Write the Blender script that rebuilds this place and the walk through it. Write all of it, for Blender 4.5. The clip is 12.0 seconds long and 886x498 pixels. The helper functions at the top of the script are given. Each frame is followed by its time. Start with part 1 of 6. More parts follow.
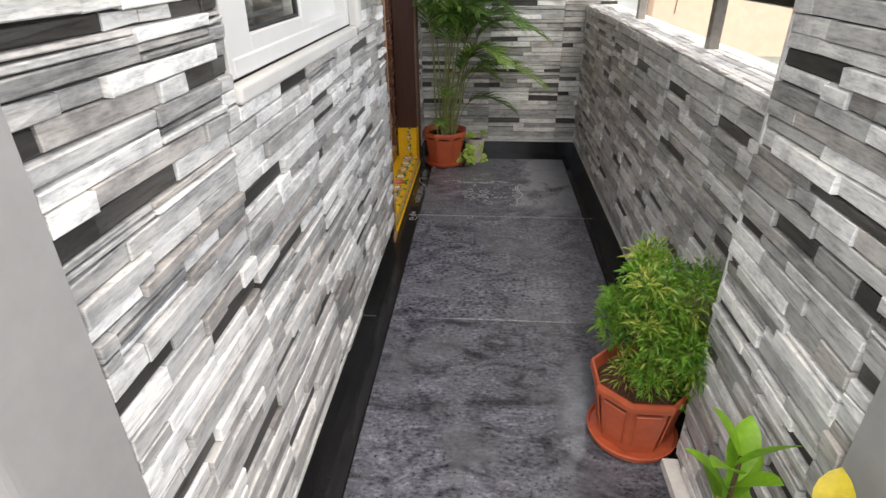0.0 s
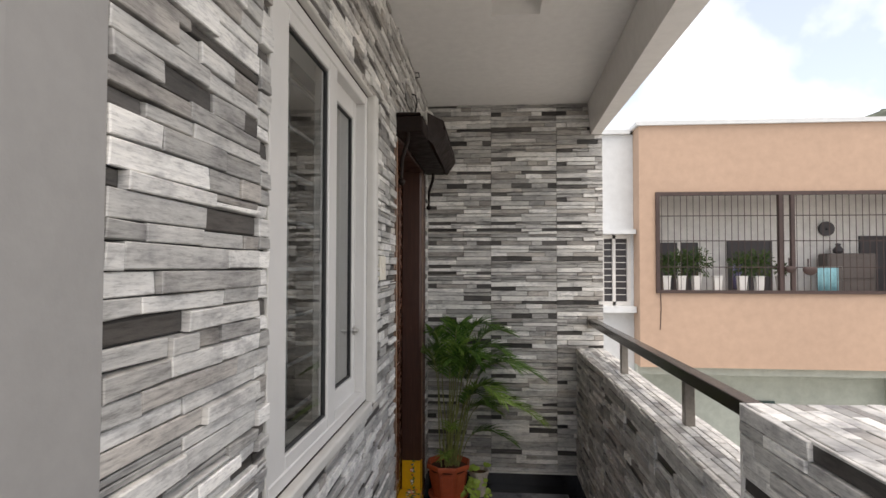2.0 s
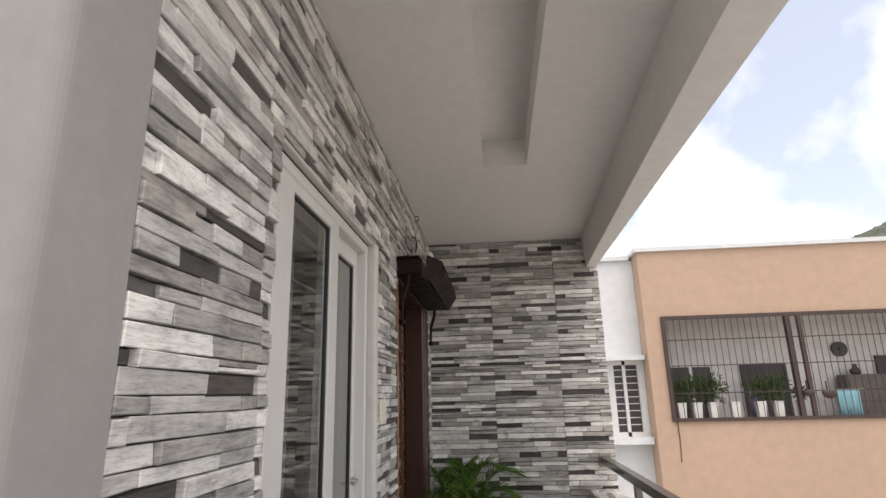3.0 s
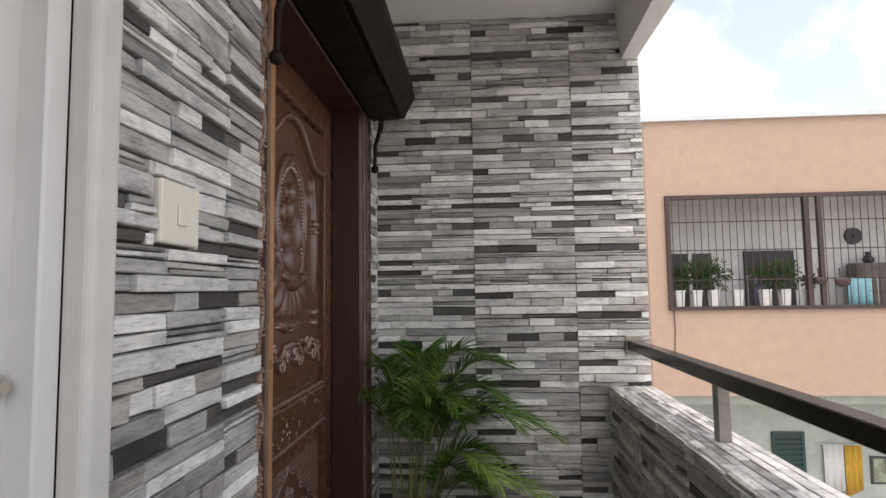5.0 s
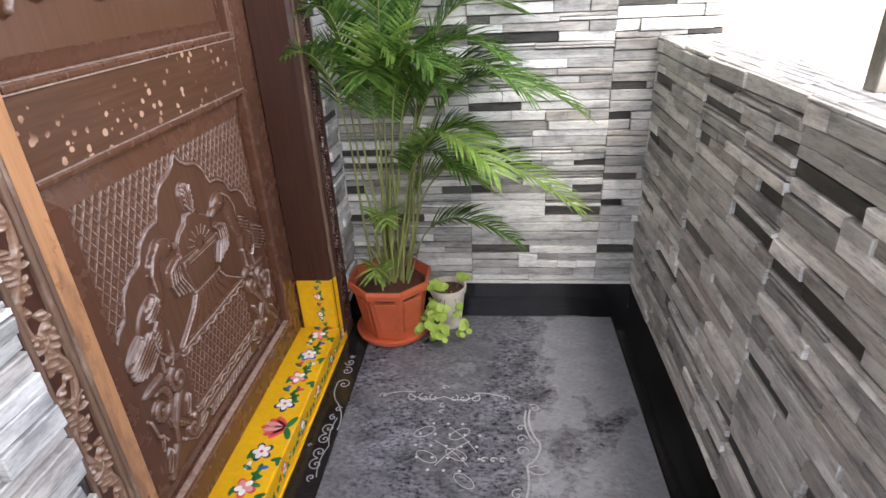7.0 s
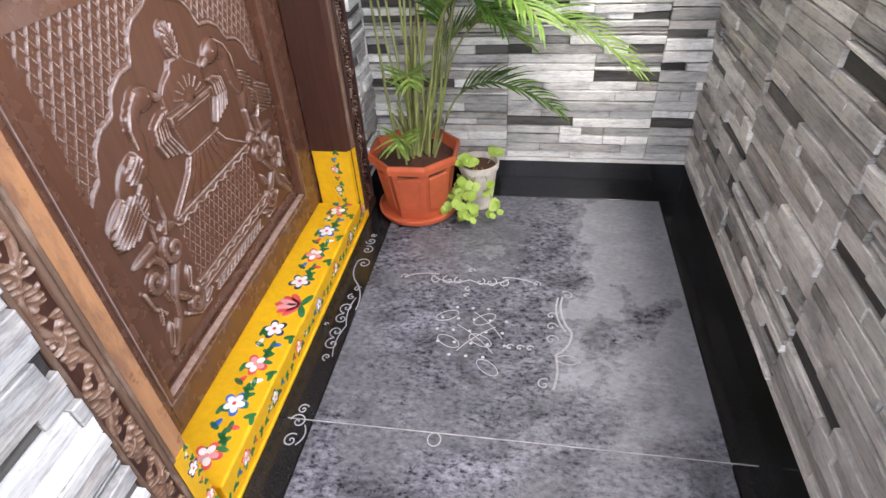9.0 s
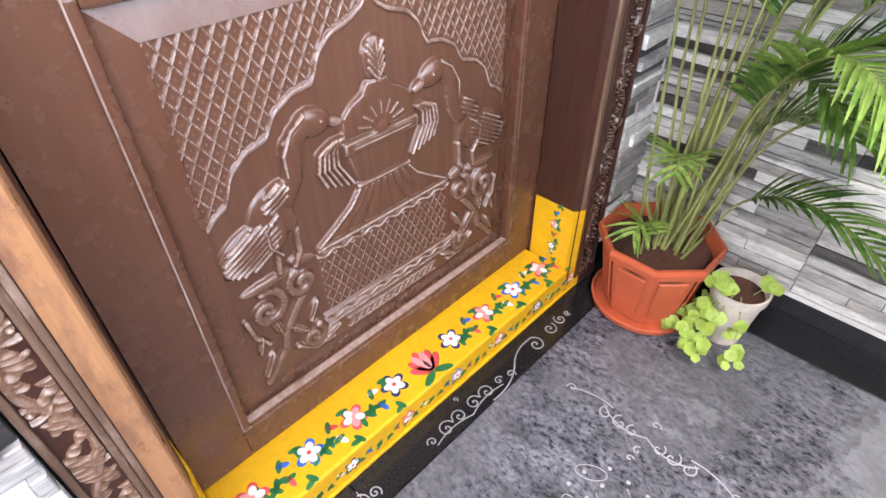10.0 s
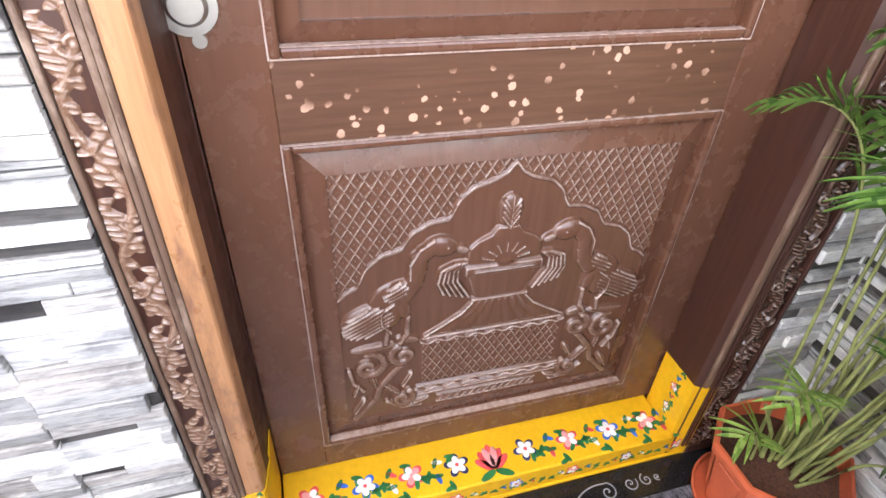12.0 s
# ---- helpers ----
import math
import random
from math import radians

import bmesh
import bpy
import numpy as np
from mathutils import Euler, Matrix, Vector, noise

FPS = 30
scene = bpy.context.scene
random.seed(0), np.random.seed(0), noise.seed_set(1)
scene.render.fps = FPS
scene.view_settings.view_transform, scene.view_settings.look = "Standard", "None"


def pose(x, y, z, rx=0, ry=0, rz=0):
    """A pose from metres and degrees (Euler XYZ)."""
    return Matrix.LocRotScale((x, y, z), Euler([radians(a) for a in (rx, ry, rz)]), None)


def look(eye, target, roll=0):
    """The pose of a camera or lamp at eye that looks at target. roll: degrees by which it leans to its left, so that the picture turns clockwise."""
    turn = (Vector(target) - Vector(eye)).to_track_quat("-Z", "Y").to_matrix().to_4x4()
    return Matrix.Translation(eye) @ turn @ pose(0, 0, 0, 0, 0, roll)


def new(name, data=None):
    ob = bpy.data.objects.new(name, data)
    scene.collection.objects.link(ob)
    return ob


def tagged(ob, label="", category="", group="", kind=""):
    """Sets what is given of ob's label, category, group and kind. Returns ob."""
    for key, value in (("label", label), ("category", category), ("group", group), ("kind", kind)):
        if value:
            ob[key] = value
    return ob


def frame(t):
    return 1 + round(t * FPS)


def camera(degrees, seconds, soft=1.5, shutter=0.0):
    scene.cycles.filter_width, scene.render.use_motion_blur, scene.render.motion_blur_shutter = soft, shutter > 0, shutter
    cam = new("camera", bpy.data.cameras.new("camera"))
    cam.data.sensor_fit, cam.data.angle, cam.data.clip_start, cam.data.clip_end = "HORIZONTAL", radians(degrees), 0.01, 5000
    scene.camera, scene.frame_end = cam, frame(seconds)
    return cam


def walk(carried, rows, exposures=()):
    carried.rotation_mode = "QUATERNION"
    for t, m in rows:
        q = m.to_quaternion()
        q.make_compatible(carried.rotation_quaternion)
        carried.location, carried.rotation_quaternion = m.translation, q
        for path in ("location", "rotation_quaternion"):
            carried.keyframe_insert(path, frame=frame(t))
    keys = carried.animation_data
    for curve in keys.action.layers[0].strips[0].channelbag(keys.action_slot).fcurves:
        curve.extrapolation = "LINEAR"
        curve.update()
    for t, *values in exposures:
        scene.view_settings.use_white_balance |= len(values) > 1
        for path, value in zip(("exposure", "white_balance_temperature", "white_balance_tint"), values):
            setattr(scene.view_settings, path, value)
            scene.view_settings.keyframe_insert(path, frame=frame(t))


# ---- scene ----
cam = camera(77.4, 12.0)
PATH = [
    (0, (0.161, 0.166, 1.235), (0.022, 1.928, 0.298), -0.6),
    (0.5, (0.183, 0.117, 1.332), (0.02, 1.993, 0.659), -0.1),
    (1, (0.176, 0.102, 1.39), (0.01, 2.038, 0.918), 0.1),
    (1.5, (0.167, 0.08, 1.46), (0.004, 2.061, 1.238), 0.2),
    (2, (0.169, 0.037, 1.53), (0.003, 2.029, 1.588), 0.1),
    (2.5, (0.189, -0.037, 1.569), (0.0, 1.921, 1.928), -0.6),
    (2.7, (0.207, -0.076, 1.583), (0.017, 1.848, 2.095), -1.0),
    (4.3, (0.196, 0.838, 1.446), (0.056, 2.793, 1.841), -2.4),
    (4.5, (0.217, 1.008, 1.432), (0.077, 2.979, 1.741), -1.7),
    (5, (0.208, 1.394, 1.395), (0.076, 3.385, 1.543), -0.8),
    (5.5, (0.222, 1.693, 1.396), (0.134, 3.689, 1.486), -1.8),
    (6, (0.262, 1.905, 1.366), (0.132, 3.901, 1.33), -0.2),
    (6.5, (0.28, 2.018, 1.267), (0.105, 3.952, 0.788), -2.4),
    (7, (0.274, 2.067, 1.161), (0.081, 3.848, 0.272), -2.8),
    (7.5, (0.262, 2.071, 1.062), (0.09, 3.715, -0.064), -2.9),
    (7.7, (0.261, 2.071, 1.033), (0.096, 3.65, -0.184), -2.8),
    (9.3, (0.275, 2.29, 1.049), (-0.148, 3.811, -0.178), -4.9),
    (9.5, (0.255, 2.374, 1.06), (-0.396, 3.825, -0.152), -6.9),
    (10, (0.258, 2.62, 1.065), (-0.82, 3.714, -0.216), -0.6),
    (10.5, (0.302, 2.737, 1.072), (-0.886, 3.342, -0.419), 3.0),
    (11, (0.346, 2.787, 1.172), (-0.844, 3.185, -0.385), 3.0),
    (11.5, (0.363, 2.804, 1.249), (-0.896, 3.203, -0.252), 3.0),
    (12, (0.361, 2.777, 1.289), (-1.158, 3.26, 0.081), 3.2),
]
EXPOSURES = [(0.0, 2.0, 7250, 11), (0.5, 1.64, 7250, 11), (1.0, 1.28, 7300, 12), (2.0, 0.94, 7400, 13), (2.7, 0.88, 7450, 14), (4.3, 0.92, 7250, 14), (5.5, 1.24, 7050, 13), (6.0, 1.5, 7000, 13), (6.5, 1.98, 6950, 13),
             (7.0, 2.9, 6900, 14), (9.3, 3.5, 6850, 15), (10.0, 3.7, 6800, 16), (11.0, 3.42, 6850, 15), (12.0, 3.6, 6850, 15)]
walk(cam, [(t, look(eye, target, roll)) for t, eye, target, roll in PATH], EXPOSURES)

# ---- world, sun, exposure ----
scene.view_settings.exposure = 0.0
world = bpy.data.worlds.new("world")
scene.world = world
world.use_nodes = True
wn, wl = world.node_tree.nodes, world.node_tree.links
sky = wn.new("ShaderNodeTexSky")
sky.sky_type, sky.sun_disc = "NISHITA", False
sky.sun_elevation, sky.sun_rotation = radians(70), radians(158)
sky.air_density, sky.dust_density = 1.0, 2.0
cloud = wn.new("ShaderNodeTexNoise")
cloud.inputs["Scale"].default_value, cloud.inputs["Detail"].default_value = 3.0, 6.0
cramp = wn.new("ShaderNodeValToRGB")
cramp.color_ramp.elements[0].position, cramp.color_ramp.elements[0].color = 0.42, (0.19, 0.19, 0.19, 1)
cramp.color_ramp.elements[1].position, cramp.color_ramp.elements[1].color = 0.64, (0.86, 0.86, 0.86, 1)
cmix = wn.new("ShaderNodeMix")
cmix.data_type = "RGBA"
wl.new(cloud.outputs[0], cramp.inputs[0])
wl.new(cramp.outputs[0], cmix.inputs[0])
wl.new(sky.outputs[0], cmix.inputs[6])
cmix.inputs[7].default_value = (8.9, 9.3, 9.9, 1)
wl.new(cmix.outputs[2], wn["Background"].inputs[0])
wn["Background"].inputs[1].default_value = 0.128

sun = new("sun", bpy.data.lights.new("sun", "SUN"))
sun.data.energy, sun.data.angle, sun.data.color = 1.0, radians(50), (1.0, 0.96, 0.91)
sun.matrix_world = look((1.2, -3.0, 9.0), (0, 0, 0))


# ---- materials ----
def shader(name, rough=0.6, metal=0.0, spec=0.5):
    m = bpy.data.materials.new(name)
    m.use_nodes = True
    b = m.node_tree.nodes["Principled BSDF"]
    b.inputs["Roughness"].default_value, b.inputs["Metallic"].default_value = rough, metal
    b.inputs["Specular IOR Level"].default_value = spec
    return m, m.node_tree.nodes, m.node_tree.links, b


def place(n, l, scale):
    g = n.new("ShaderNodeNewGeometry")
    mp = n.new("ShaderNodeMapping")
    mp.inputs["Scale"].default_value = scale
    l.new(g.outputs["Position"], mp.inputs["Vector"])
    return mp.outputs[0]


def grain(n, l, scale, detail=5.0, rough=0.6):
    t = n.new("ShaderNodeTexNoise")
    t.inputs["Scale"].default_value, t.inputs["Detail"].default_value, t.inputs["Roughness"].default_value = 1.0, detail, rough
    l.new(place(n, l, scale if isinstance(scale, tuple) else (scale, scale, scale)), t.inputs["Vector"])
    return t.outputs[0]


def ramp(n, l, src, stops):
    r = n.new("ShaderNodeValToRGB")
    e = r.color_ramp.elements
    while len(e) < len(stops):
        e.new(0.5)
    for k, (p, c) in zip(e, stops):
        k.position, k.color = p, (*c, 1)
    l.new(src, r.inputs[0])
    return r.outputs[0]


def blend(n, l, fac, a, b, kind="MIX"):
    x = n.new("ShaderNodeMix")
    x.data_type, x.blend_type = "RGBA", kind
    for sock, v in ((0, fac), (6, a), (7, b)):
        if isinstance(v, (int, float)):
            x.inputs[sock].default_value = v
        elif isinstance(v, tuple):
            x.inputs[sock].default_value = (*v, 1)
        else:
            l.new(v, x.inputs[sock])
    return x.outputs[2]


def bump(n, l, b, src, strength, dist):
    k = n.new("ShaderNodeBump")
    k.inputs["Strength"].default_value, k.inputs["Distance"].default_value = strength, dist
    l.new(src, k.inputs["Height"])
    l.new(k.outputs[0], b.inputs["Normal"])


def vary(n, l, lo, hi):
    """A random number for each piece or island."""
    o, g = n.new("ShaderNodeObjectInfo"), n.new("ShaderNodeNewGeometry")
    a, f, r = n.new("ShaderNodeMath"), n.new("ShaderNodeMath"), n.new("ShaderNodeMapRange")
    a.operation, f.operation = "ADD", "FRACT"
    l.new(o.outputs["Random"], a.inputs[0])
    l.new(g.outputs["Random Per Island"], a.inputs[1])
    l.new(a.outputs[0], f.inputs[0])
    l.new(f.outputs[0], r.inputs[0])
    r.inputs[3].default_value, r.inputs[4].default_value = lo, hi
    return r.outputs[0]


def tint(c, k):
    return tuple(min(1.0, v * k) for v in c)


def plain(name, c, rough=0.6, metal=0.0, fine=40.0, broad=2.5, amount=0.12, relief=0.0, spec=0.5):
    m, n, l, b = shader(name, rough, metal, spec)
    s = ramp(n, l, grain(n, l, fine), ((0.3, tint(c, 1 - amount)), (0.7, tint(c, 1 + amount))))
    t = ramp(n, l, grain(n, l, broad, 3.0), ((0.35, (1 - amount,) * 3), (0.65, (1.0, 1.0, 1.0))))
    l.new(blend(n, l, 1.0, s, t, "MULTIPLY"), b.inputs["Base Color"])
    if relief:
        bump(n, l, b, grain(n, l, fine * 2), 0.5, relief)
    return m


def stone(name, c, lo, hi, rough=0.42, streak=1.0):
    """Printed split-stone face: long grain, blotches, each piece of its own shade."""
    m, n, l, b = shader(name, rough, 0.0, 0.45)
    s = ramp(n, l, grain(n, l, (14, 14, 150), 6.0, 0.65), ((0.34, tint(c, 1 - 0.55 * streak)), (0.46, tint(c, 1 - 0.12 * streak)), (0.55, c), (0.72, tint(c, 1.12))))
    t = ramp(n, l, grain(n, l, (9, 9, 22), 4.0, 0.7), ((0.32, (0.55, 0.55, 0.56)), (0.5, (0.97, 0.97, 0.96)), (0.72, (1.12, 1.11, 1.08))))
    col = blend(n, l, 1.0, s, t, "MULTIPLY")
    fine = ramp(n, l, grain(n, l, (36, 36, 300), 5.0, 0.7), ((0.36, (0.72, 0.715, 0.71)), (0.46, (1.0, 1.0, 1.0)), (0.7, (1.12, 1.12, 1.11))))
    col = blend(n, l, 1.0, col, fine, "MULTIPLY")
    v = n.new("ShaderNodeCombineColor")
    r = vary(n, l, lo, hi)
    for k in range(3):
        l.new(r, v.inputs[k])
    l.new(blend(n, l, 1.0, col, v.outputs[0], "MULTIPLY"), b.inputs["Base Color"])
    bump(n, l, b, grain(n, l, (18, 18, 110), 5.0), 0.4, 0.003)
    return m


STONES = {
    "l": stone("stone_pale", (0.76, 0.745, 0.72), 0.62, 1.2, 0.42, 0.42),
    "m": stone("stone_grey", (0.42, 0.41, 0.395), 0.66, 1.25, 0.42, 0.8),
    "b": stone("stone_warm_grey", (0.47, 0.44, 0.41), 0.66, 1.15, 0.42, 0.8),
    "d": stone("stone_dark", (0.062, 0.057, 0.053), 0.5, 1.8),
}
M_JOINT = plain("tile_joint", (0.04, 0.038, 0.036), 0.8)
M_EDGE = plain("white_tile_edge", (0.72, 0.70, 0.66), 0.5)
M_PLASTER = plain("grey_white_plaster", (0.31, 0.30, 0.287), 0.75, fine=25, broad=1.2, amount=0.05, relief=0.001)
M_CEIL = plain("ceiling_paint", (0.82, 0.80, 0.77), 0.8, fine=20, broad=1.0, amount=0.04)
M_UPVC = plain("white_upvc", (0.68, 0.665, 0.64), 0.3, fine=12, broad=1.0, amount=0.03)
M_CASING = plain("cream_window_casing", (0.62, 0.60, 0.56), 0.45, fine=16, broad=2, amount=0.05)
M_GASKET = plain("black_gasket", (0.02, 0.02, 0.02), 0.6)
M_TERRA = plain("terracotta_plastic", (0.50, 0.105, 0.045), 0.42, fine=30, broad=6, amount=0.12)
M_SOIL = plain("damp_soil", (0.11, 0.042, 0.024), 0.95, fine=160, amount=0.5, relief=0.01)
M_WHITEPOT = plain("scuffed_white_plastic", (0.62, 0.56, 0.50), 0.5, fine=30, broad=12, amount=0.2)
M_RAIL = plain("brushed_brown_steel", (0.06, 0.05, 0.043), 0.24, 0.6, fine=50, amount=0.2)
M_POST = plain("brushed_steel_post", (0.30, 0.275, 0.245), 0.32, 0.75, fine=60, amount=0.15)
M_CHALK = plain("white_rangoli_paint", (0.35, 0.35, 0.37), 0.8, fine=220, amount=0.3)
M_STEEL = plain("satin_steel", (0.62, 0.61, 0.58), 0.28, 1.0, amount=0.06)
M_PEACH = plain("peach_house_paint", (0.46, 0.32, 0.235), 0.8, fine=6, broad=0.5, amount=0.06)
M_HOUSEWHITE = plain("white_house_paint", (0.62, 0.64, 0.65), 0.8, fine=6, broad=0.6, amount=0.06)
M_MINT = plain("pale_green_wall_paint", (0.45, 0.48, 0.43), 0.8, fine=6, broad=0.8, amount=0.1)
M_GRILLE = plain("dark_brown_grille_paint", (0.055, 0.03, 0.026), 0.5, fine=30, amount=0.3)
M_ROOMDARK = plain("dim_room_paint", (0.58, 0.54, 0.48), 0.8, amount=0.1)
M_NEARBLACK = plain("near_black_paint", (0.05, 0.045, 0.05), 0.5)
M_GROUND = plain("concrete_ground", (0.5, 0.48, 0.44), 0.9, fine=3, broad=0.2, amount=0.25)
M_YELLOW = plain("chrome_yellow_paint", (0.74, 0.41, 0.012), 0.38, fine=60, broad=8, amount=0.08)
M_RED = plain("red_enamel", (0.66, 0.08, 0.085), 0.4)
M_BLUE = plain("blue_enamel", (0.03, 0.12, 0.5), 0.4)
M_NAVY = plain("navy_enamel", (0.02, 0.025, 0.09), 0.4)
M_PETAL = plain("white_enamel", (0.8, 0.77, 0.75), 0.4)
M_PINK = plain("pink_enamel", (0.72, 0.3, 0.3), 0.4)
M_LEAFP = plain("green_enamel", (0.02, 0.16, 0.05), 0.4)
M_PLATE = plain("cream_switch_plastic", (0.78, 0.73, 0.62), 0.35, amount=0.03)


def granite(name, stained=False):
    m, n, l, b = shader(name, 0.2, 0.0, 0.4)
    # stained slabs get a paler base too, for the brighter light on them
    k = 0.58 if stained else 0.5
    lo, hi = ((0.03, 0.25), (0.385, 0.40)) if stained else ((0.018, 0.22), (0.36, 0.46))
    flake = ramp(n, l, grain(n, l, (58, 88, 58) if stained else (64, 96, 64), 6.0, 0.7), ((hi[0], tint((lo[0], lo[0], lo[0] * 1.15), k)), (hi[0] + 0.07, tint((0.145, 0.15, 0.172), k)), (0.56, tint((lo[1], lo[1], lo[1] * 1.14), k)), (0.72, tint((hi[1], hi[1], hi[1] * 1.06), k))))
    swirl = n.new("ShaderNodeTexNoise")
    swirl.inputs["Scale"].default_value, swirl.inputs["Detail"].default_value, swirl.inputs["Roughness"].default_value, swirl.inputs["Distortion"].default_value = 1.0, 8.0, 0.62, 1.4
    l.new(place(n, l, (6, 10, 10)), swirl.inputs["Vector"])
    drift = ramp(n, l, swirl.outputs[0], ((0.36, (0.46, 0.46, 0.49) if stained else (0.3, 0.3, 0.32)), (0.47, (0.8, 0.8, 0.85)), (0.55, (1.05, 1.05, 1.1)), (0.66, (1.38, 1.38, 1.46) if stained else (1.5, 1.5, 1.6))))
    col = blend(n, l, 1.0, flake, drift, "MULTIPLY")
    film = ramp(n, l, grain(n, l, (2.6, 2.2, 2), 7.0, 0.62), ((0.5, (0, 0, 0)), (0.56, (0.5, 0.5, 0.5))))
    col = blend(n, l, film, col, tint((0.21, 0.215, 0.235), k))
    if stained:
        # dried wash marks on one half of the slab, with sky sheen painted in
        sep, add, wob = n.new("ShaderNodeSeparateXYZ"), n.new("ShaderNodeMath"), n.new("ShaderNodeMath")
        add.operation, wob.operation = "ADD", "MULTIPLY"
        l.new(n.new("ShaderNodeNewGeometry").outputs["Position"], sep.inputs[0])
        l.new(grain(n, l, (4.5, 4.0, 4), 7.0, 0.6), wob.inputs[0])
        wob.inputs[1].default_value = 1.7
        l.new(sep.outputs[0], add.inputs[0])
        l.new(wob.outputs[0], add.inputs[1])
        half = n.new("ShaderNodeMath")
        half.operation = "MULTIPLY"
        half.inputs[1].default_value = 0.5
        l.new(add.outputs[0], half.inputs[0])
        wash_sheen = ramp(n, l, half.outputs[0], ((0.60, (0, 0, 0)), (0.608, (0.22,) * 3), (0.66, (0.34,) * 3), (0.67, (0.62,) * 3)))
        # the marks end short of the joint
        reach = n.new("ShaderNodeMath")
        reach.operation = "MULTIPLY_ADD"
        l.new(grain(n, l, (7, 6, 6), 6.0, 0.6), reach.inputs[0])
        reach.inputs[1].default_value = 0.8
        l.new(sep.outputs[1], reach.inputs[2])
        third = n.new("ShaderNodeMath")
        third.operation = "MULTIPLY"
        third.inputs[1].default_value = 0.25
        l.new(reach.outputs[0], third.inputs[0])
        wash_sheen = blend(n, l, 1.0, wash_sheen, ramp(n, l, third.outputs[0], ((0.828, (0.25,) * 3), (0.845, (0.6,) * 3), (0.87, (1, 1, 1)))), "MULTIPLY")
        col = blend(n, l, wash_sheen, col, (0.30, 0.31, 0.34))
    l.new(col, b.inputs["Base Color"])
    rg = ramp(n, l, grain(n, l, (6, 9, 6), 4.0), ((0.35, (0.07,) * 3), (0.65, (0.24,) * 3)))
    l.new(rg, b.inputs["Roughness"])
    bump(n, l, b, grain(n, l, (50, 70, 60), 5.0), 0.1, 0.001)
    return m


def black_granite():
    m, n, l, b = shader("polished_black_granite", 0.13, 0.0, 0.5)
    c = ramp(n, l, grain(n, l, 260, 3.0), ((0.45, (0.006, 0.006, 0.007)), (0.78, (0.03, 0.03, 0.032))))
    l.new(c, b.inputs["Base Color"])
    l.new(ramp(n, l, grain(n, l, 14, 4.0), ((0.3, (0.09,) * 3), (0.7, (0.22,) * 3))), b.inputs["Roughness"])
    return m


def timber(name, dark, mid, worn, axis="z", rough=0.38, wear=0.62):
    m, n, l, b = shader(name, rough, 0.0, 0.5)
    sc = (90, 90, 5) if axis == "z" else (90, 5, 90)
    c = ramp(n, l, grain(n, l, sc, 6.0, 0.65), ((0.3, dark), (0.65, mid)))
    w = ramp(n, l, grain(n, l, (30, 22, 7), 6.0, 0.7), ((wear, (0, 0, 0)), (min(1, wear + 0.14), (1, 1, 1))))
    l.new(blend(n, l, w, c, worn), b.inputs["Base Color"])
    l.new(ramp(n, l, grain(n, l, 20, 4.0), ((0.3, (rough - 0.1,) * 3), (0.7, (rough + 0.12,) * 3))), b.inputs["Roughness"])
    bump(n, l, b, grain(n, l, sc, 5.0), 0.15, 0.001)
    return m


M_FLOOR, M_FLOORSHEEN, M_BLACK = granite("grey_granite_slab"), granite("washed_sheen_granite_slab", True), black_granite()
M_DOOR = timber("polished_brown_teak", (0.104, 0.043, 0.024), (0.128, 0.055, 0.033), (0.138, 0.063, 0.041), rough=0.24, wear=0.85)
M_FRAME = timber("dark_stained_frame_wood", (0.035, 0.012, 0.008), (0.062, 0.023, 0.014), (0.10, 0.045, 0.027), wear=0.66)
M_CARVE = timber("worn_carved_frame_wood", (0.085, 0.045, 0.028), (0.165, 0.098, 0.064), (0.27, 0.185, 0.135), rough=0.5, wear=0.52)
M_JAMB = timber("honey_bare_wood", (0.32, 0.15, 0.066), (0.44, 0.22, 0.105), (0.22, 0.105, 0.06), rough=0.33, wear=0.52)
M_HOOD = timber("near_black_hood_wood", (0.007, 0.004, 0.003), (0.016, 0.008, 0.006), (0.035, 0.02, 0.015), "y", 0.55, 0.7)
M_HOOD.node_tree.nodes["Principled BSDF"].inputs["Specular IOR Level"].default_value = 0.18


def door_specks():
    """Brown rail with flaked pale paint spots."""
    m, n, l, b = shader("flaked_brown_teak", 0.27, 0.0, 0.55)
    c = ramp(n, l, grain(n, l, (90, 5, 90), 6.0, 0.65), ((0.3, (0.084, 0.038, 0.022)), (0.65, (0.116, 0.054, 0.032))))
    v = n.new("ShaderNodeTexVoronoi")
    v.inputs["Scale"].default_value = 1.0
    off = n.new("ShaderNodeTexNoise")
    off.inputs["Scale"].default_value = 2.2
    at = place(n, l, (42, 42, 42))
    l.new(at, off.inputs["Vector"])
    l.new(blend(n, l, 0.35, at, off.outputs["Color"], "ADD"), v.inputs["Vector"])
    spot = ramp(n, l, v.outputs["Distance"], ((0.24, (1, 1, 1)), (0.3, (0, 0, 0))))
    where = ramp(n, l, grain(n, l, (5, 5, 11), 2.0), ((0.44, (0, 0, 0)), (0.55, (1, 1, 1))))
    l.new(blend(n, l, blend(n, l, 1.0, spot, where, "MULTIPLY"), c, (0.55, 0.33, 0.23)), b.inputs["Base Color"])
    return m




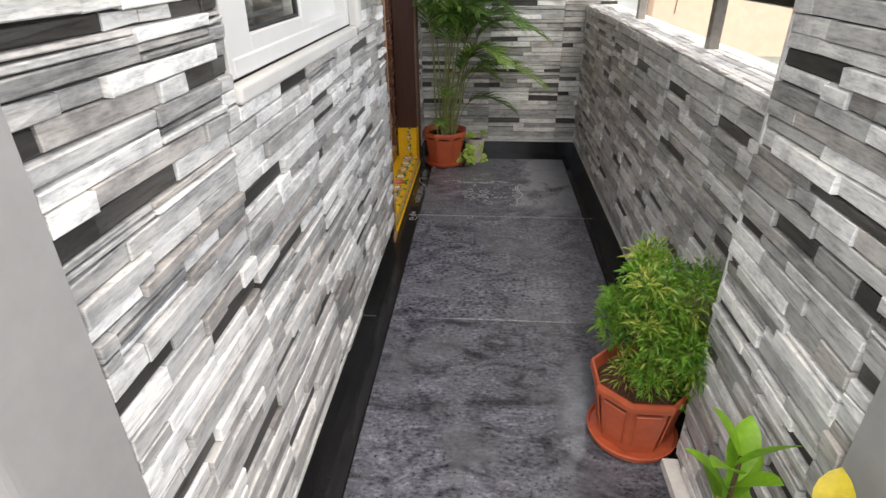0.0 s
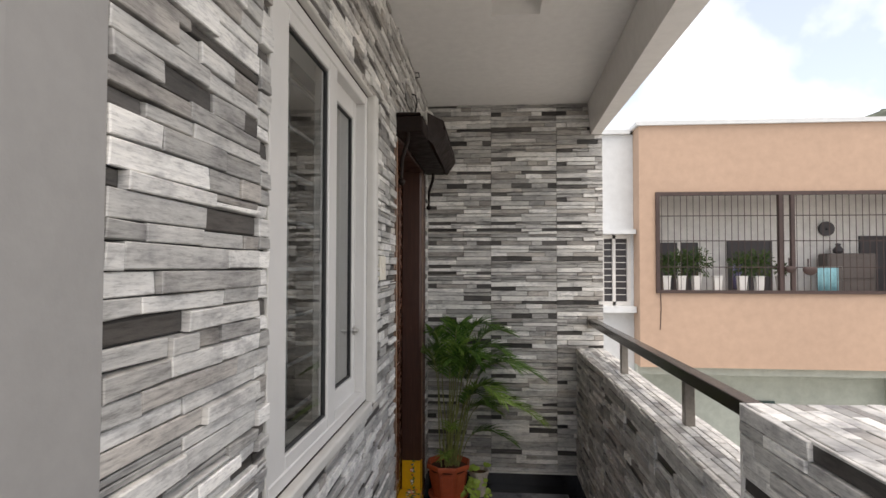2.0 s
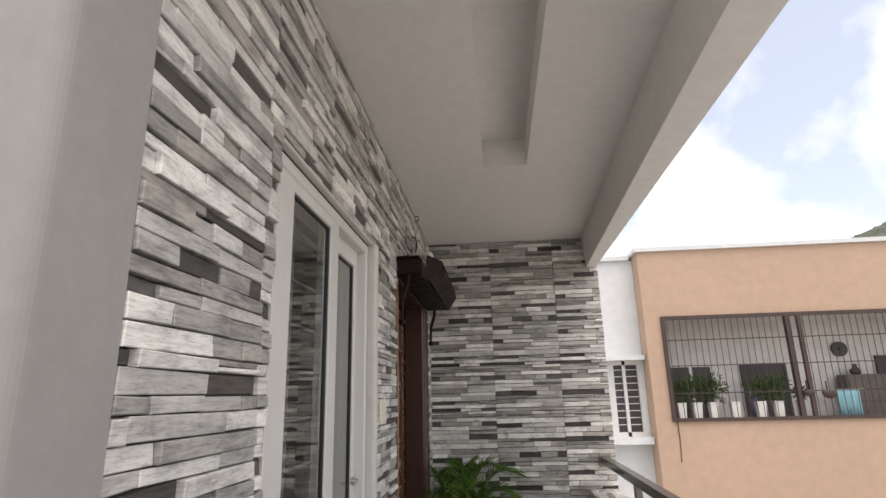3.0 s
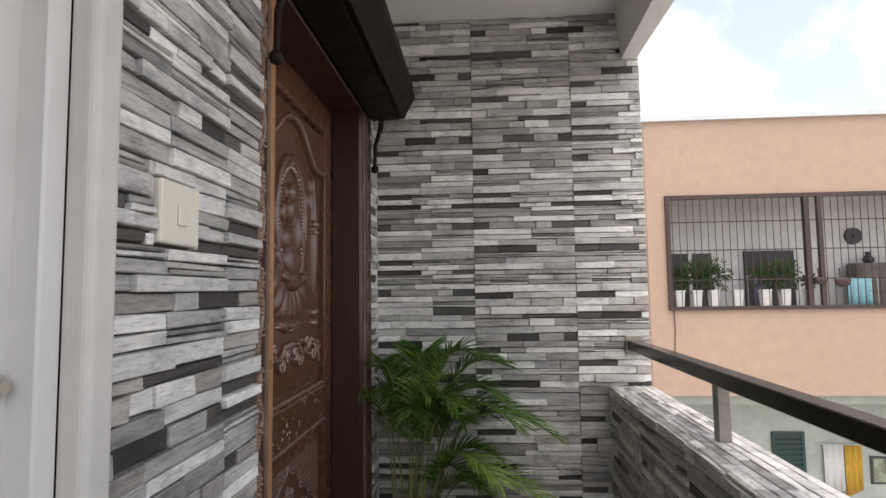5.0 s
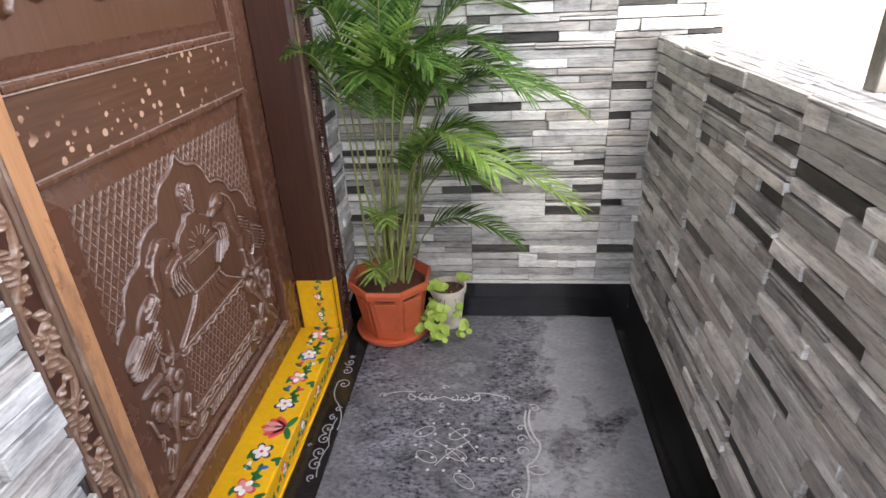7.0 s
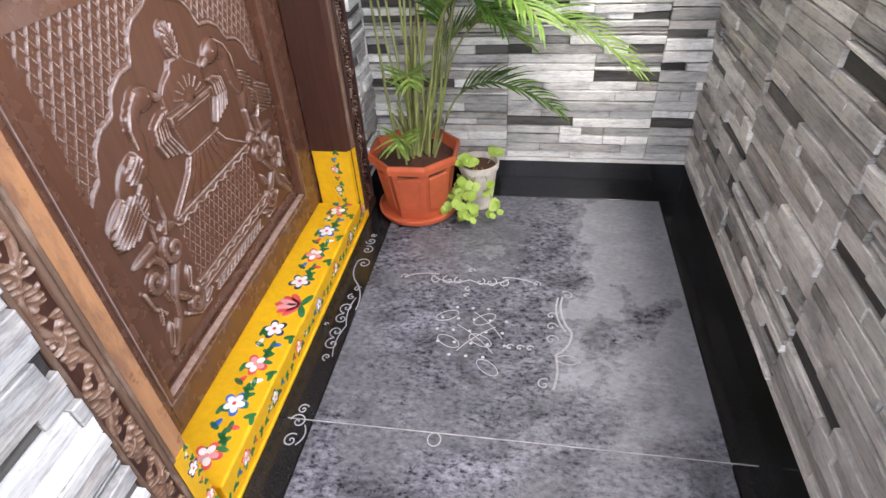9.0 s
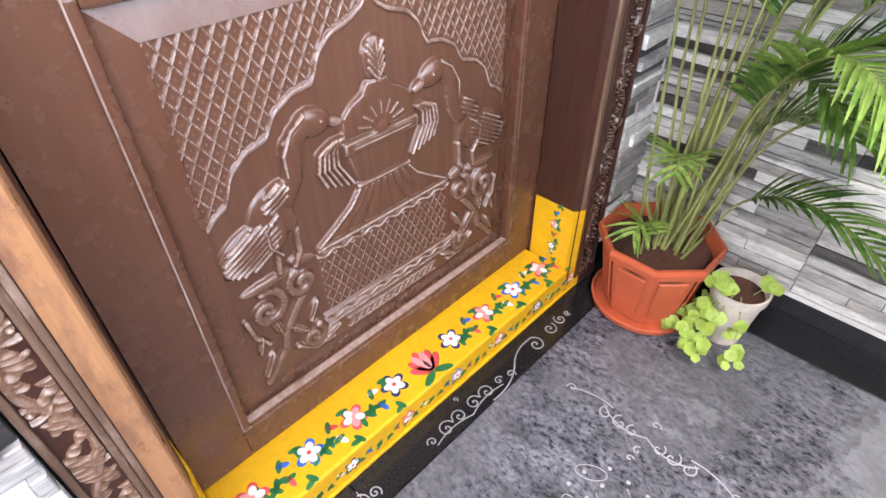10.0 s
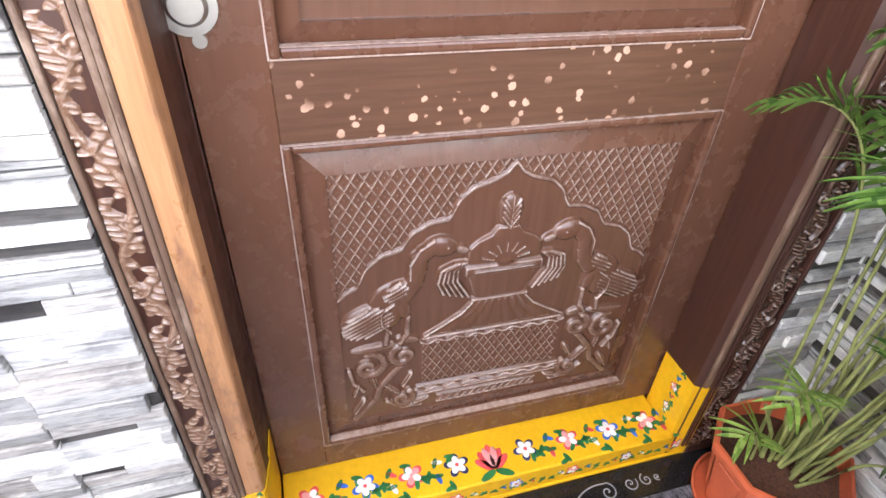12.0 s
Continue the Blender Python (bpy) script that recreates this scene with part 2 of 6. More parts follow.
def rubbed(name, base_dark, base_mid, pale):
    """Polished wood with pale dust and rubbed edges on the carving."""
    m, n, l, b = shader(name, 0.25, 0.0, 0.6)
    c = ramp(n, l, grain(n, l, (90, 90, 5), 6.0, 0.65), ((0.3, base_dark), (0.65, base_mid)))
    edge = ramp(n, l, n.new("ShaderNodeNewGeometry").outputs["Pointiness"], ((0.512, (0, 0, 0)), (0.55, (1, 1, 1))))
    patchy = ramp(n, l, grain(n, l, 35, 5.0, 0.7), ((0.35, (0.15,) * 3), (0.6, (0.85,) * 3)))
    l.new(blend(n, l, blend(n, l, 1.0, edge, patchy, "MULTIPLY"), c, pale), b.inputs["Base Color"])
    bump(n, l, b, grain(n, l, (90, 90, 8), 5.0), 0.12, 0.001)
    return m


M_RUBBED = rubbed("rubbed_carved_teak", (0.104, 0.045, 0.026), (0.124, 0.055, 0.033), (0.50, 0.38, 0.32))
M_RUBFRAME = rubbed("rubbed_carved_frame", (0.135, 0.068, 0.041), (0.21, 0.115, 0.072), (0.46, 0.34, 0.265))
M_RUBDARK = rubbed("rubbed_dark_frame", (0.04, 0.016, 0.011), (0.075, 0.032, 0.021), (0.34, 0.24, 0.19))
M_GROOVE = timber("pale_dust_in_groove", (0.26, 0.16, 0.12), (0.45, 0.33, 0.28), (0.12, 0.06, 0.04), rough=0.7, wear=0.55)
M_SPECK = door_specks()


def leaf_mat(name, a, bb, rough=0.42, trans=0.35):
    m, n, l, b = shader(name, rough, 0.0, 0.4)
    r = n.new("ShaderNodeNewGeometry").outputs["Random Per Island"]
    c = ramp(n, l, r, ((0.1, a), (0.9, bb)))
    t = ramp(n, l, grain(n, l, 50, 3.0), ((0.3, (0.75,) * 3), (0.7, (1.1,) * 3)))
    col = blend(n, l, 1.0, c, t, "MULTIPLY")
    l.new(col, b.inputs["Base Color"])
    tr, mx = n.new("ShaderNodeBsdfTranslucent"), n.new("ShaderNodeMixShader")
    l.new(col, tr.inputs[0])
    mx.inputs[0].default_value = trans
    l.new(b.outputs[0], mx.inputs[1])
    l.new(tr.outputs[0], mx.inputs[2])
    l.new(mx.outputs[0], n["Material Output"].inputs[0])
    return m


M_PALM = leaf_mat("palm_leaf", (0.045, 0.12, 0.02), (0.18, 0.32, 0.065), 0.4, 0.42)
M_PALMY = leaf_mat("young_palm_leaf", (0.15, 0.28, 0.045), (0.30, 0.43, 0.10))
M_STEM = plain("palm_stem", (0.27, 0.29, 0.10), 0.5, fine=30, broad=9, amount=0.3)
M_TWIG = plain("brown_twig", (0.14, 0.09, 0.05), 0.8, amount=0.3)
M_ARALIA = leaf_mat("bright_feathery_leaf", (0.08, 0.23, 0.02), (0.24, 0.44, 0.05))
M_ARALIAY = leaf_mat("yellow_green_leaf", (0.24, 0.36, 0.05), (0.42, 0.46, 0.09))
M_ROUND = leaf_mat("lime_round_leaf", (0.26, 0.42, 0.05), (0.42, 0.58, 0.12))
M_CROTON = leaf_mat("croton_leaf", (0.16, 0.40, 0.03), (0.38, 0.55, 0.04))
M_CROTONY = leaf_mat("yellow_croton_leaf", (0.55, 0.40, 0.03), (0.62, 0.56, 0.05))
M_FARLEAF = leaf_mat("far_leaf", (0.03, 0.07, 0.02), (0.09, 0.14, 0.04), 0.7)


def glass():
    m, n, l, b = shader("window_glass", 0.0, 0.0, 0.5)
    b.inputs["Transmission Weight"].default_value, b.inputs["IOR"].default_value = 1.0, 1.45
    b.inputs["Base Color"].default_value = (0.9, 0.93, 0.92, 1)
    return m


M_GLASS = glass()


# ---- mesh helpers ----
def mesh_from(name, verts, faces, mats, idx=None, smooth=False):
    me = bpy.data.meshes.new(name)
    me.from_pydata([tuple(v) for v in verts], [], faces)
    for m in mats if isinstance(mats, (list, tuple)) else [mats]:
        me.materials.append(m)
    if idx is not None:
        me.polygons.foreach_set("material_index", idx)
    if smooth:
        me.polygons.foreach_set("use_smooth", [True] * len(me.polygons))
    me.update()
    return me


def linked(name, me, parent=None, label=""):
    ob = new(name, me)
    if parent is not None:
        ob.parent = parent
    if label:
        ob["label"] = label
    return ob


def part(name, bm, material, parent=None, label="", smooth=False):
    me = bpy.data.meshes.new(name)
    bm.to_mesh(me)
    bm.free()
    for m in material if isinstance(material, (list, tuple)) else [material]:
        me.materials.append(m)
    if smooth:
        me.polygons.foreach_set("use_smooth", [True] * len(me.polygons))
    return linked(name, me, parent, label)


def empty(name, x, y, z, label, category, group=""):
    ob = new(name)
    ob.location = (x, y, z)
    ob.empty_display_size = 0.05
    return tagged(ob, label, category, group)


def adopt(parent, *obs):
    """Parts built in world places go under a thing that stands elsewhere."""
    for o in obs:
        o.parent = parent
        o.matrix_parent_inverse = Matrix.Translation(parent.location).inverted()


def box(bm, lo, hi, bevel=0.0, seg=1, idx=0):
    r = bmesh.ops.create_cube(bm, size=1.0)
    vs = r["verts"]
    for v in vs:
        v.co = Vector([lo[k] + (v.co[k] + 0.5) * (hi[k] - lo[k]) for k in range(3)])
    fs = {f for v in vs for f in v.link_faces}
    for f in fs:
        f.material_index = idx
    if bevel:
        es = list({e for v in vs for e in v.link_edges})
        bmesh.ops.bevel(bm, geom=es, offset=bevel, segments=seg, affect="EDGES", profile=0.5)
    return vs


def boxes(*bs):
    bm = bmesh.new()
    for b in bs:
        box(bm, *b)
    return bm


def rod(bm, a, b, r, seg=10, r2=None):
    a, b = Vector(a), Vector(b)
    q = (b - a).to_track_quat("Z", "Y").to_matrix().to_4x4()
    m = Matrix.Translation((a + b) / 2) @ q
    bmesh.ops.create_cone(bm, cap_ends=True, segments=seg, radius1=r, radius2=r if r2 is None else r2, depth=(b - a).length, matrix=m)


def prism(bm, outline, z0, z1):
    """An upright prism over a plan outline."""
    lo = [bm.verts.new((x, y, z0)) for x, y in outline]
    hi = [bm.verts.new((x, y, z1)) for x, y in outline]
    k = len(outline)
    for i in range(k):
        bm.faces.new((lo[i], lo[(i + 1) % k], hi[(i + 1) % k], hi[i]))
    bm.faces.new(hi)
    bm.faces.new(lo[::-1])
    bmesh.ops.recalc_face_normals(bm, faces=bm.faces)


def lathe(bm, profile, seg, cx, cy, phase=0.0, squash=1.0):
    rings = []
    for r, z in profile:
        rings.append([bm.verts.new((cx + r * math.cos(phase + 2 * math.pi * i / seg), cy + squash * r * math.sin(phase + 2 * math.pi * i / seg), z)) for i in range(seg)])
    for a, b in zip(rings, rings[1:]):
        for i in range(seg):
            j = (i + 1) % seg
            bm.faces.new((a[i], a[j], b[j], b[i]))
    bm.faces.new(rings[-1])
    bm.faces.new(rings[0][::-1])
    return rings


def tube(bm, pts, r0, r1, seg=6):
    pts = [Vector(p) for p in pts]
    prev = None
    for i, p in enumerate(pts):
        d = (pts[min(i + 1, len(pts) - 1)] - pts[max(i - 1, 0)]).normalized()
        s = d.cross(Vector((0.31, 0.17, 0.93))).normalized()
        u = s.cross(d)
        r = r0 + (r1 - r0) * i / (len(pts) - 1)
        ring = [bm.verts.new(p + r * (math.cos(2 * math.pi * k / seg) * s + math.sin(2 * math.pi * k / seg) * u)) for k in range(seg)]
        if prev:
            for k in range(seg):
                bm.faces.new((prev[k], prev[(k + 1) % seg], ring[(k + 1) % seg], ring[k]))
        prev = ring


def ribbon(bm, pts, width, z, idx=0, h=0.0012):
    """A low flat band along a line on the floor, with rounded shoulders."""
    k = len(pts)
    rows = []
    for i in range(k):
        a, b = pts[max(i - 1, 0)], pts[min(i + 1, k - 1)]
        dx, dy = b[0] - a[0], b[1] - a[1]
        d = math.hypot(dx, dy) or 1.0
        nx, ny = -dy / d * width / 2, dx / d * width / 2
        x, y = pts[i]
        rows.append([bm.verts.new((x + nx, y + ny, z)), bm.verts.new((x + nx * 0.5, y + ny * 0.5, z + h)), bm.verts.new((x - nx * 0.5, y - ny * 0.5, z + h)), bm.verts.new((x - nx, y - ny, z))])
    for p, q in zip(rows, rows[1:]):
        for c in range(3):
            f = bm.faces.new((p[c], q[c], q[c + 1], p[c + 1]))
            f.material_index = idx


# ---- plan ----
LX, RX, EY = -0.262, 0.767, 3.895        # faces of the left wall, the parapet and the end wall
Y0, CEIL, SKIRT = 0.615, 2.65, 0.117      # where the balcony begins, ceiling, top of the skirting
PAR, BLOCK, BY, BLKX = 0.966, 1.235, 1.283, 0.708        # parapet, higher block, where the block ends
OUTX = 0.945
WIN = (1.085, 2.0, 1.045, 2.14)          # window opening y0 y1 z0 z1
CASE = (1.08, 2.054, 1.012, 2.152)       # the pale casing round it
DOOR = (2.538, 3.757, 0.0, 2.22)         # door frame y0 y1 z0 z1
BACK = 0.008                             # stone backing behind the faces


# ---- structure ----
def structure(name, bm, material, label, category, smooth=False):
    return tagged(part(name, bm, material, None, "", smooth), label, category, "", "structure")


wy0, wy1, wz0, wz1 = WIN
dy0, dy1, dz0, dz1 = DOOR
wx0, wx1 = LX - 0.2, LX - BACK
wall_left = structure("wall_left", boxes(
    ((wx0, Y0, 0), (wx1, wy0, CEIL)), ((wx0, wy0, 0), (wx1, wy1, wz0)), ((wx0, wy0, wz1), (wx1, wy1, CEIL)),
    ((wx0, wy1, 0), (wx1, dy0, CEIL)), ((wx0, dy0, dz1), (wx1, dy1, CEIL)), ((wx0, dy1, 0), (wx1, EY + 0.15, CEIL))),
    M_JOINT, "balcony wall clad in grey split-stone tiles round a window and door", "wall")
wall_end = structure("wall_end", boxes(((wx1, EY + BACK, 0), (OUTX, EY + 0.15, CEIL))), M_JOINT,
                     "end wall of the balcony clad in grey split-stone tiles", "wall")
parapet = structure("parapet", boxes(((RX + BACK, BY, -0.4), (OUTX - 0.004, EY + BACK, PAR - 0.004))), M_JOINT,
                    "low balcony parapet clad in grey split-stone tiles", "parapet wall")
block = structure("wall_block", boxes(((BLKX + BACK, 0.78, -0.4), (1.5, BY, BLOCK - 0.004))), M_JOINT,
                  "higher square block at the parapet's end clad in split-stone tiles", "wall")
bm = bmesh.new()
vs = box(bm, (-1.6, Y0 - 0.16, 0), (LX + 0.006, Y0 + 0.001, CEIL))
es = [e for e in bm.edges if all(v.co.x > LX - 0.01 and v.co.y < Y0 - 0.1 for v in e.verts) and abs(e.verts[0].co.z - e.verts[1].co.z) > 1]
bmesh.ops.bevel(bm, geom=es, offset=0.03, segments=8, affect="EDGES", profile=0.5)
structure("wall_return", bm, M_PLASTER, "smooth grey-white plastered wall with a rounded corner", "wall")
bm = bmesh.new()
box(bm, (BLKX - 0.008, Y0 - 0.16, 0), (1.7, 0.78, BLOCK + 0.02))
es = [e for e in bm.edges if all(v.co.x < BLKX + 0.01 and v.co.y < Y0 for v in e.verts) and abs(e.verts[0].co.z - e.verts[1].co.z) > 1]
bmesh.ops.bevel(bm, geom=es, offset=0.03, segments=8, affect="EDGES", profile=0.5)
structure("wall_pillar", bm, M_PLASTER, "grey-white plastered pillar beside the balcony entrance", "wall")
structure("wall_lobby", boxes(((-1.75, -2.0, 0), (-1.6, Y0, 1.0)), ((-1.75, -2.15, 0), (1.85, -2.0, 1.0)), ((1.7, -2.0, 0), (1.85, Y0, 1.0))), M_PLASTER,
          "plain plastered walls round the open landing before the balcony", "wall")

# ceiling with a shallow channel, and the edge beam
CX0, CX1, CY0, CY1, TOP = 0.18, 0.394, 0.9, 2.5, 2.79
structure("ceiling", boxes(
    ((wx0, Y0 - 0.16, CEIL), (OUTX, CY0, TOP)), ((wx0, CY0, CEIL), (CX0, EY + 0.15, TOP)), ((CX1, CY0, CEIL), (OUTX, EY + 0.15, TOP)),
    ((CX0, CY1, CEIL), (CX1, EY + 0.15, TOP)), ((wx0, Y0 - 0.16, TOP), (OUTX, EY + 0.15, TOP + 0.12))),
    M_CEIL, "off-white painted ceiling with a shallow sunk channel", "ceiling")
bm = bmesh.new()
ring = []
for y in (Y0, EY + 0.004):
    o = 0.033 * (EY - y)
    ring.append([bm.verts.new(p) for p in ((0.867 - o, y, 2.432), (0.935 - o * 0.25, y, 2.432), (0.943 - o * 0.25, y, CEIL), (0.846 - o, y, CEIL))])
for k in range(4):
    bm.faces.new((ring[0][k], ring[1][k], ring[1][(k + 1) % 4], ring[0][(k + 1) % 4]))
bm.faces.new(ring[0])
bm.faces.new(ring[1][::-1])
bmesh.ops.recalc_face_normals(bm, faces=bm.faces)
structure("beam", bm, M_CEIL, "off-white painted edge beam over the open side", "beam")

# room behind the window
RN, RWX0, RWX1, RWZ0, RWZ1 = 4.94, -3.05, -2.14, 0.92, 2.24      # far wall of the room and its window
structure("wall_room", boxes(
    ((-3.7, 0.6, -0.02), (-3.6, RN + 0.1, CEIL)), ((-3.6, RN, -0.02), (RWX0, RN + 0.1, CEIL)), ((RWX1, RN, -0.02), (wx0 + 0.1, RN + 0.1, CEIL)),
    ((RWX0, RN, -0.02), (RWX1, RN + 0.1, RWZ0)), ((RWX0, RN, RWZ1), (RWX1, RN + 0.1, CEIL)), ((wx0, EY + 0.151, -0.02), (wx0 + 0.1, RN, CEIL)),
    ((-3.6, 0.6, -0.02), (-1.75, 0.7, CEIL)), ((-3.7, 0.6, -0.12), (wx0, RN + 0.1, -0.02)), ((-3.7, 0.6, CEIL), (-1.75, 0.9, TOP))),
    M_ROOMDARK, "dim plain walls of the room behind the window", "wall")
structure("ceiling_room", boxes(((-3.7, 0.9, CEIL), (wx0 - 0.001, RN + 0.1, TOP))), M_CEIL, "off-white painted ceiling of the dim room", "ceiling")

# floor: granite slabs inside a black border
floor = structure("floor", boxes(((-1.75, -2.15, -0.2), (1.85, Y0, -0.02)), ((wx0, Y0, -0.2), (RX + BACK, EY + 0.1, -0.02))), M_JOINT,
                  "balcony floor of grey granite slabs with a black granite border", "floor")
GX0, GX1, GY1 = -0.181, 0.695, 3.83
cuts = [-2.0, -1.01, -0.03, 0.94, 1.92, 2.875, GY1]


def slab(name, x0, x1, y0, y1, mat, z=0.0, gap=0.0012):
    bm = bmesh.new()
    box(bm, (x0 + gap, y0 + gap, -0.02), (x1 - gap, y1 - gap, z), 0.0012)
    return part(name, bm, mat, floor)


for a, b in zip(cuts, cuts[1:]):
    slab("floor_slab", GX0, GX1, a, b, M_FLOORSHEEN if b > 2.5 else M_FLOOR)
for a, b in zip(cuts, cuts[1:]):
    slab("border_slab", LX - BACK, GX0, a, b, M_BLACK)
    slab("border_slab", GX1, RX + BACK, a, b, M_BLACK)
slab("border_slab", LX - BACK, RX + BACK, GY1, EY + BACK, M_BLACK)
for x0, x1 in ((-1.6, LX - BACK), (RX + BACK, 1.7)):
    slab("floor_slab", x0, x1, -2.0, Y0 - 0.16, M_FLOOR)

# pale filler in one joint
bm = bmesh.new()
box(bm, (GX0 - 0.06, 2.8741, -0.015), (GX1 + 0.05, 2.8759, 0.0005), 0.0004)
part("joint_filler", bm, plain("grey_joint_filler", (0.4, 0.4, 0.41), 0.8, fine=30, broad=9, amount=0.35), floor, "pale filler in the slab joint")

# skirting and the white tile edge above it
skirting = structure("skirting", boxes(
    ((LX - BACK, Y0, 0), (LX - 0.001, dy0, SKIRT - 0.012)), ((LX - BACK, dy1, 0), (LX - 0.001, EY, SKIRT - 0.012)),
    ((RX + 0.001, BY, 0), (RX + BACK, EY, SKIRT - 0.012)), ((LX, EY + 0.001, 0), (RX, EY + BACK, SKIRT - 0.012))), M_BLACK,
    "polished black granite skirting along the balcony walls", "skirting")
structure("trim", boxes(
    ((LX - BACK, Y0, SKIRT - 0.012), (LX + 0.002, dy0, SKIRT)), ((LX - BACK, dy1, SKIRT - 0.012), (LX + 0.002, EY - 0.002, SKIRT)),
    ((RX - 0.002, BY, SKIRT - 0.012), (RX + BACK, EY - 0.002, SKIRT)), ((LX, EY - 0.002, SKIRT - 0.012), (RX, EY + BACK, SKIRT)),
    ((BLKX - 0.003, BY - 0.008, 0.03), (BLKX + BACK, BY, BLOCK)), ((BLKX - 0.045, 0.79, 0.001), (BLKX - 0.003, BY - 0.02, 0.028)), ((RX - 0.003, EY - 0.006, SKIRT), (RX + BACK, EY, PAR)),
    ((LX - BACK, EY - 0.008, SKIRT), (LX + 0.003, EY, CEIL))), M_EDGE, "white cut edges of the wall tiles", "trim")

# ---- ground and the houses opposite ----
GZ = -3.6
bm = bmesh.new()
box(bm, (-2500, -2500, GZ - 1), (2500, 2500, GZ))
structure("ground", bm, M_GROUND, "bare concrete and earth ground far below the balcony", "ground")
structure("wall_house", boxes(((-3.6, 0.3, GZ), (1.5, 4.05, -0.2)), ((-3.6, -2.2, GZ), (1.85, 0.3, -0.2))), M_HOUSEWHITE, "lower storey of the house under the balcony", "wall")
SWITCH = (2.157, 2.269, 1.468, 1.566)

# ---- window with sliding sashes ----
def upvc(bm, y0, y1, z0, z1, x0, x1, w):
    for a, b in (((x0, y0, z0), (x1, y0 + w, z1)), ((x0, y1 - w, z0), (x1, y1, z1)), ((x0, y0 + w, z0), (x1, y1 - w, z0 + w)), ((x0, y0 + w, z1 - w), (x1, y1 - w, z1))):
        box(bm, a, b, 0.003)


window_1 = tagged(new("window_1"), "white sliding two-sash window with clear glass, closed", "window", "", "structure")
bm = bmesh.new()
upvc(bm, wy0 + 0.003, wy1 - 0.0004, wz0 + 0.003, wz1 - 0.003, LX - 0.12, LX - 0.008, 0.034)
adopt(window_1, part("window_frame", bm, M_UPVC))
cy0, cy1, cz0, cz1 = CASE
bm = bmesh.new()
box(bm, (LX - 0.03, wy1, cz0 + 0.02), (LX + 0.024, cy1 - 0.001, cz1 - 0.001), 0.013, 5)
box(bm, (LX - 0.03, cy0 + 0.001, wz1), (LX + 0.012, wy1 - 0.001, cz1 - 0.001), 0.004, 2)
box(bm, (LX - 0.03, cy0 + 0.001, cz0 + 0.001), (LX + 0.016, wy1 - 0.001, wz0), 0.007, 3)
box(bm, (LX - 0.03, cy0 + 0.001, wz0 + 0.001), (LX + 0.003, wy0, wz1 - 0.001), 0.002)
adopt(window_1, part("casing", bm, M_CASING))
for y0, y1, x0, wl, wr in ((1.122, 1.615, LX - 0.012, 0.10, 0.077), (1.575, 1.982, LX - 0.042, 0.06, 0.05)):
    z0, z1, w = wz0 + 0.022, wz1 - 0.022, 0.046 if y0 < 1.5 else 0.075
    bm = bmesh.new()
    for a, b, c, d in ((y0, y0 + wl, z0, z1), (y1 - wr, y1, z0, z1), (y0 + wl, y1 - wr, z0, z0 + w), (y0 + wl, y1 - wr, z1 - w, z1)):
        box(bm, (x0 - 0.03, a, c), (x0, b, d), 0.003)
    sash = part("sash", bm, M_UPVC)
    bm = bmesh.new()
    upvc(bm, y0 + wl - 0.001, y1 - wr + 0.001, z0 + w - 0.001, z1 - w + 0.001, x0 - 0.022, x0 - 0.006, 0.008)
    part("gasket", bm, M_GASKET, sash, "black rubber gasket")
    bm = bmesh.new()
    box(bm, (x0 - 0.017, y0 + wl, z0 + w), (x0 - 0.012, y1 - wr, z1 - w))
    pane = part("pane", bm, M_GLASS, sash, "clear glass pane")
    pane.visible_shadow = False
    adopt(window_1, sash)
bm = bmesh.new()
rod(bm, (LX - 0.043, 1.945, 1.3), (LX - 0.034, 1.945, 1.3), 0.015, 16)
rod(bm, (LX - 0.036, 1.945, 1.3), (LX - 0.024, 1.945, 1.3), 0.007, 12)
adopt(window_1, part("latch", bm, M_STEEL, None, "small round steel latch"))
M_BARS = plain("grey_white_bar_paint", (0.36, 0.355, 0.35), 0.5)
grille_in = tagged(new("window_grille"), "white painted steel bars inside the window", "grille")
for k in range(8):
    bm = bmesh.new()
    rod(bm, (LX - 0.13, wy0 + 0.001, 1.117 + k * 0.1335), (LX - 0.13, wy1 - 0.001, 1.117 + k * 0.1335), 0.006, 8)
    adopt(grille_in, part("bar", bm, M_BARS))
bm = bmesh.new()
box(bm, (LX - 0.148, 1.53, wz0 + 0.002), (LX - 0.136, 1.556, wz1 - 0.002))
adopt(grille_in, part("upright", bm, M_BARS))

# far window of the room, with its bars
window_2 = tagged(new("window_2"), "far white window of the room with dark bars", "window", "", "structure")
bm = bmesh.new()
for x0, x1, z0, z1 in ((RWX0, RWX0 + 0.05, RWZ0, RWZ1), (RWX1 - 0.05, RWX1, RWZ0, RWZ1), (RWX0 + 0.05, RWX1 - 0.05, RWZ0, RWZ0 + 0.05), (RWX0 + 0.05, RWX1 - 0.05, RWZ1 - 0.05, RWZ1), (-2.68, -2.6, RWZ0 + 0.05, RWZ1 - 0.05)):
    box(bm, (x0, RN + 0.02, z0), (x1, RN + 0.08, z1), 0.003)
adopt(window_2, part("window_frame", bm, M_UPVC))
for k in range(7):
    bm = bmesh.new()
    rod(bm, (RWX0 - 0.02, RN - 0.008, RWZ0 + 0.06 + k * 0.178), (RWX1 + 0.02, RN - 0.008, RWZ0 + 0.06 + k * 0.178), 0.008, 6)
    adopt(window_2, part("bar", bm, M_GRILLE))
for x in (-2.98, -2.76, -2.56, -2.18):
    bm = bmesh.new()
    rod(bm, (x, RN - 0.016, RWZ0 - 0.02), (x, RN - 0.016, RWZ1 + 0.02), 0.007, 6)
    adopt(window_2, part("bar", bm, M_GRILLE))
bm = bmesh.new()
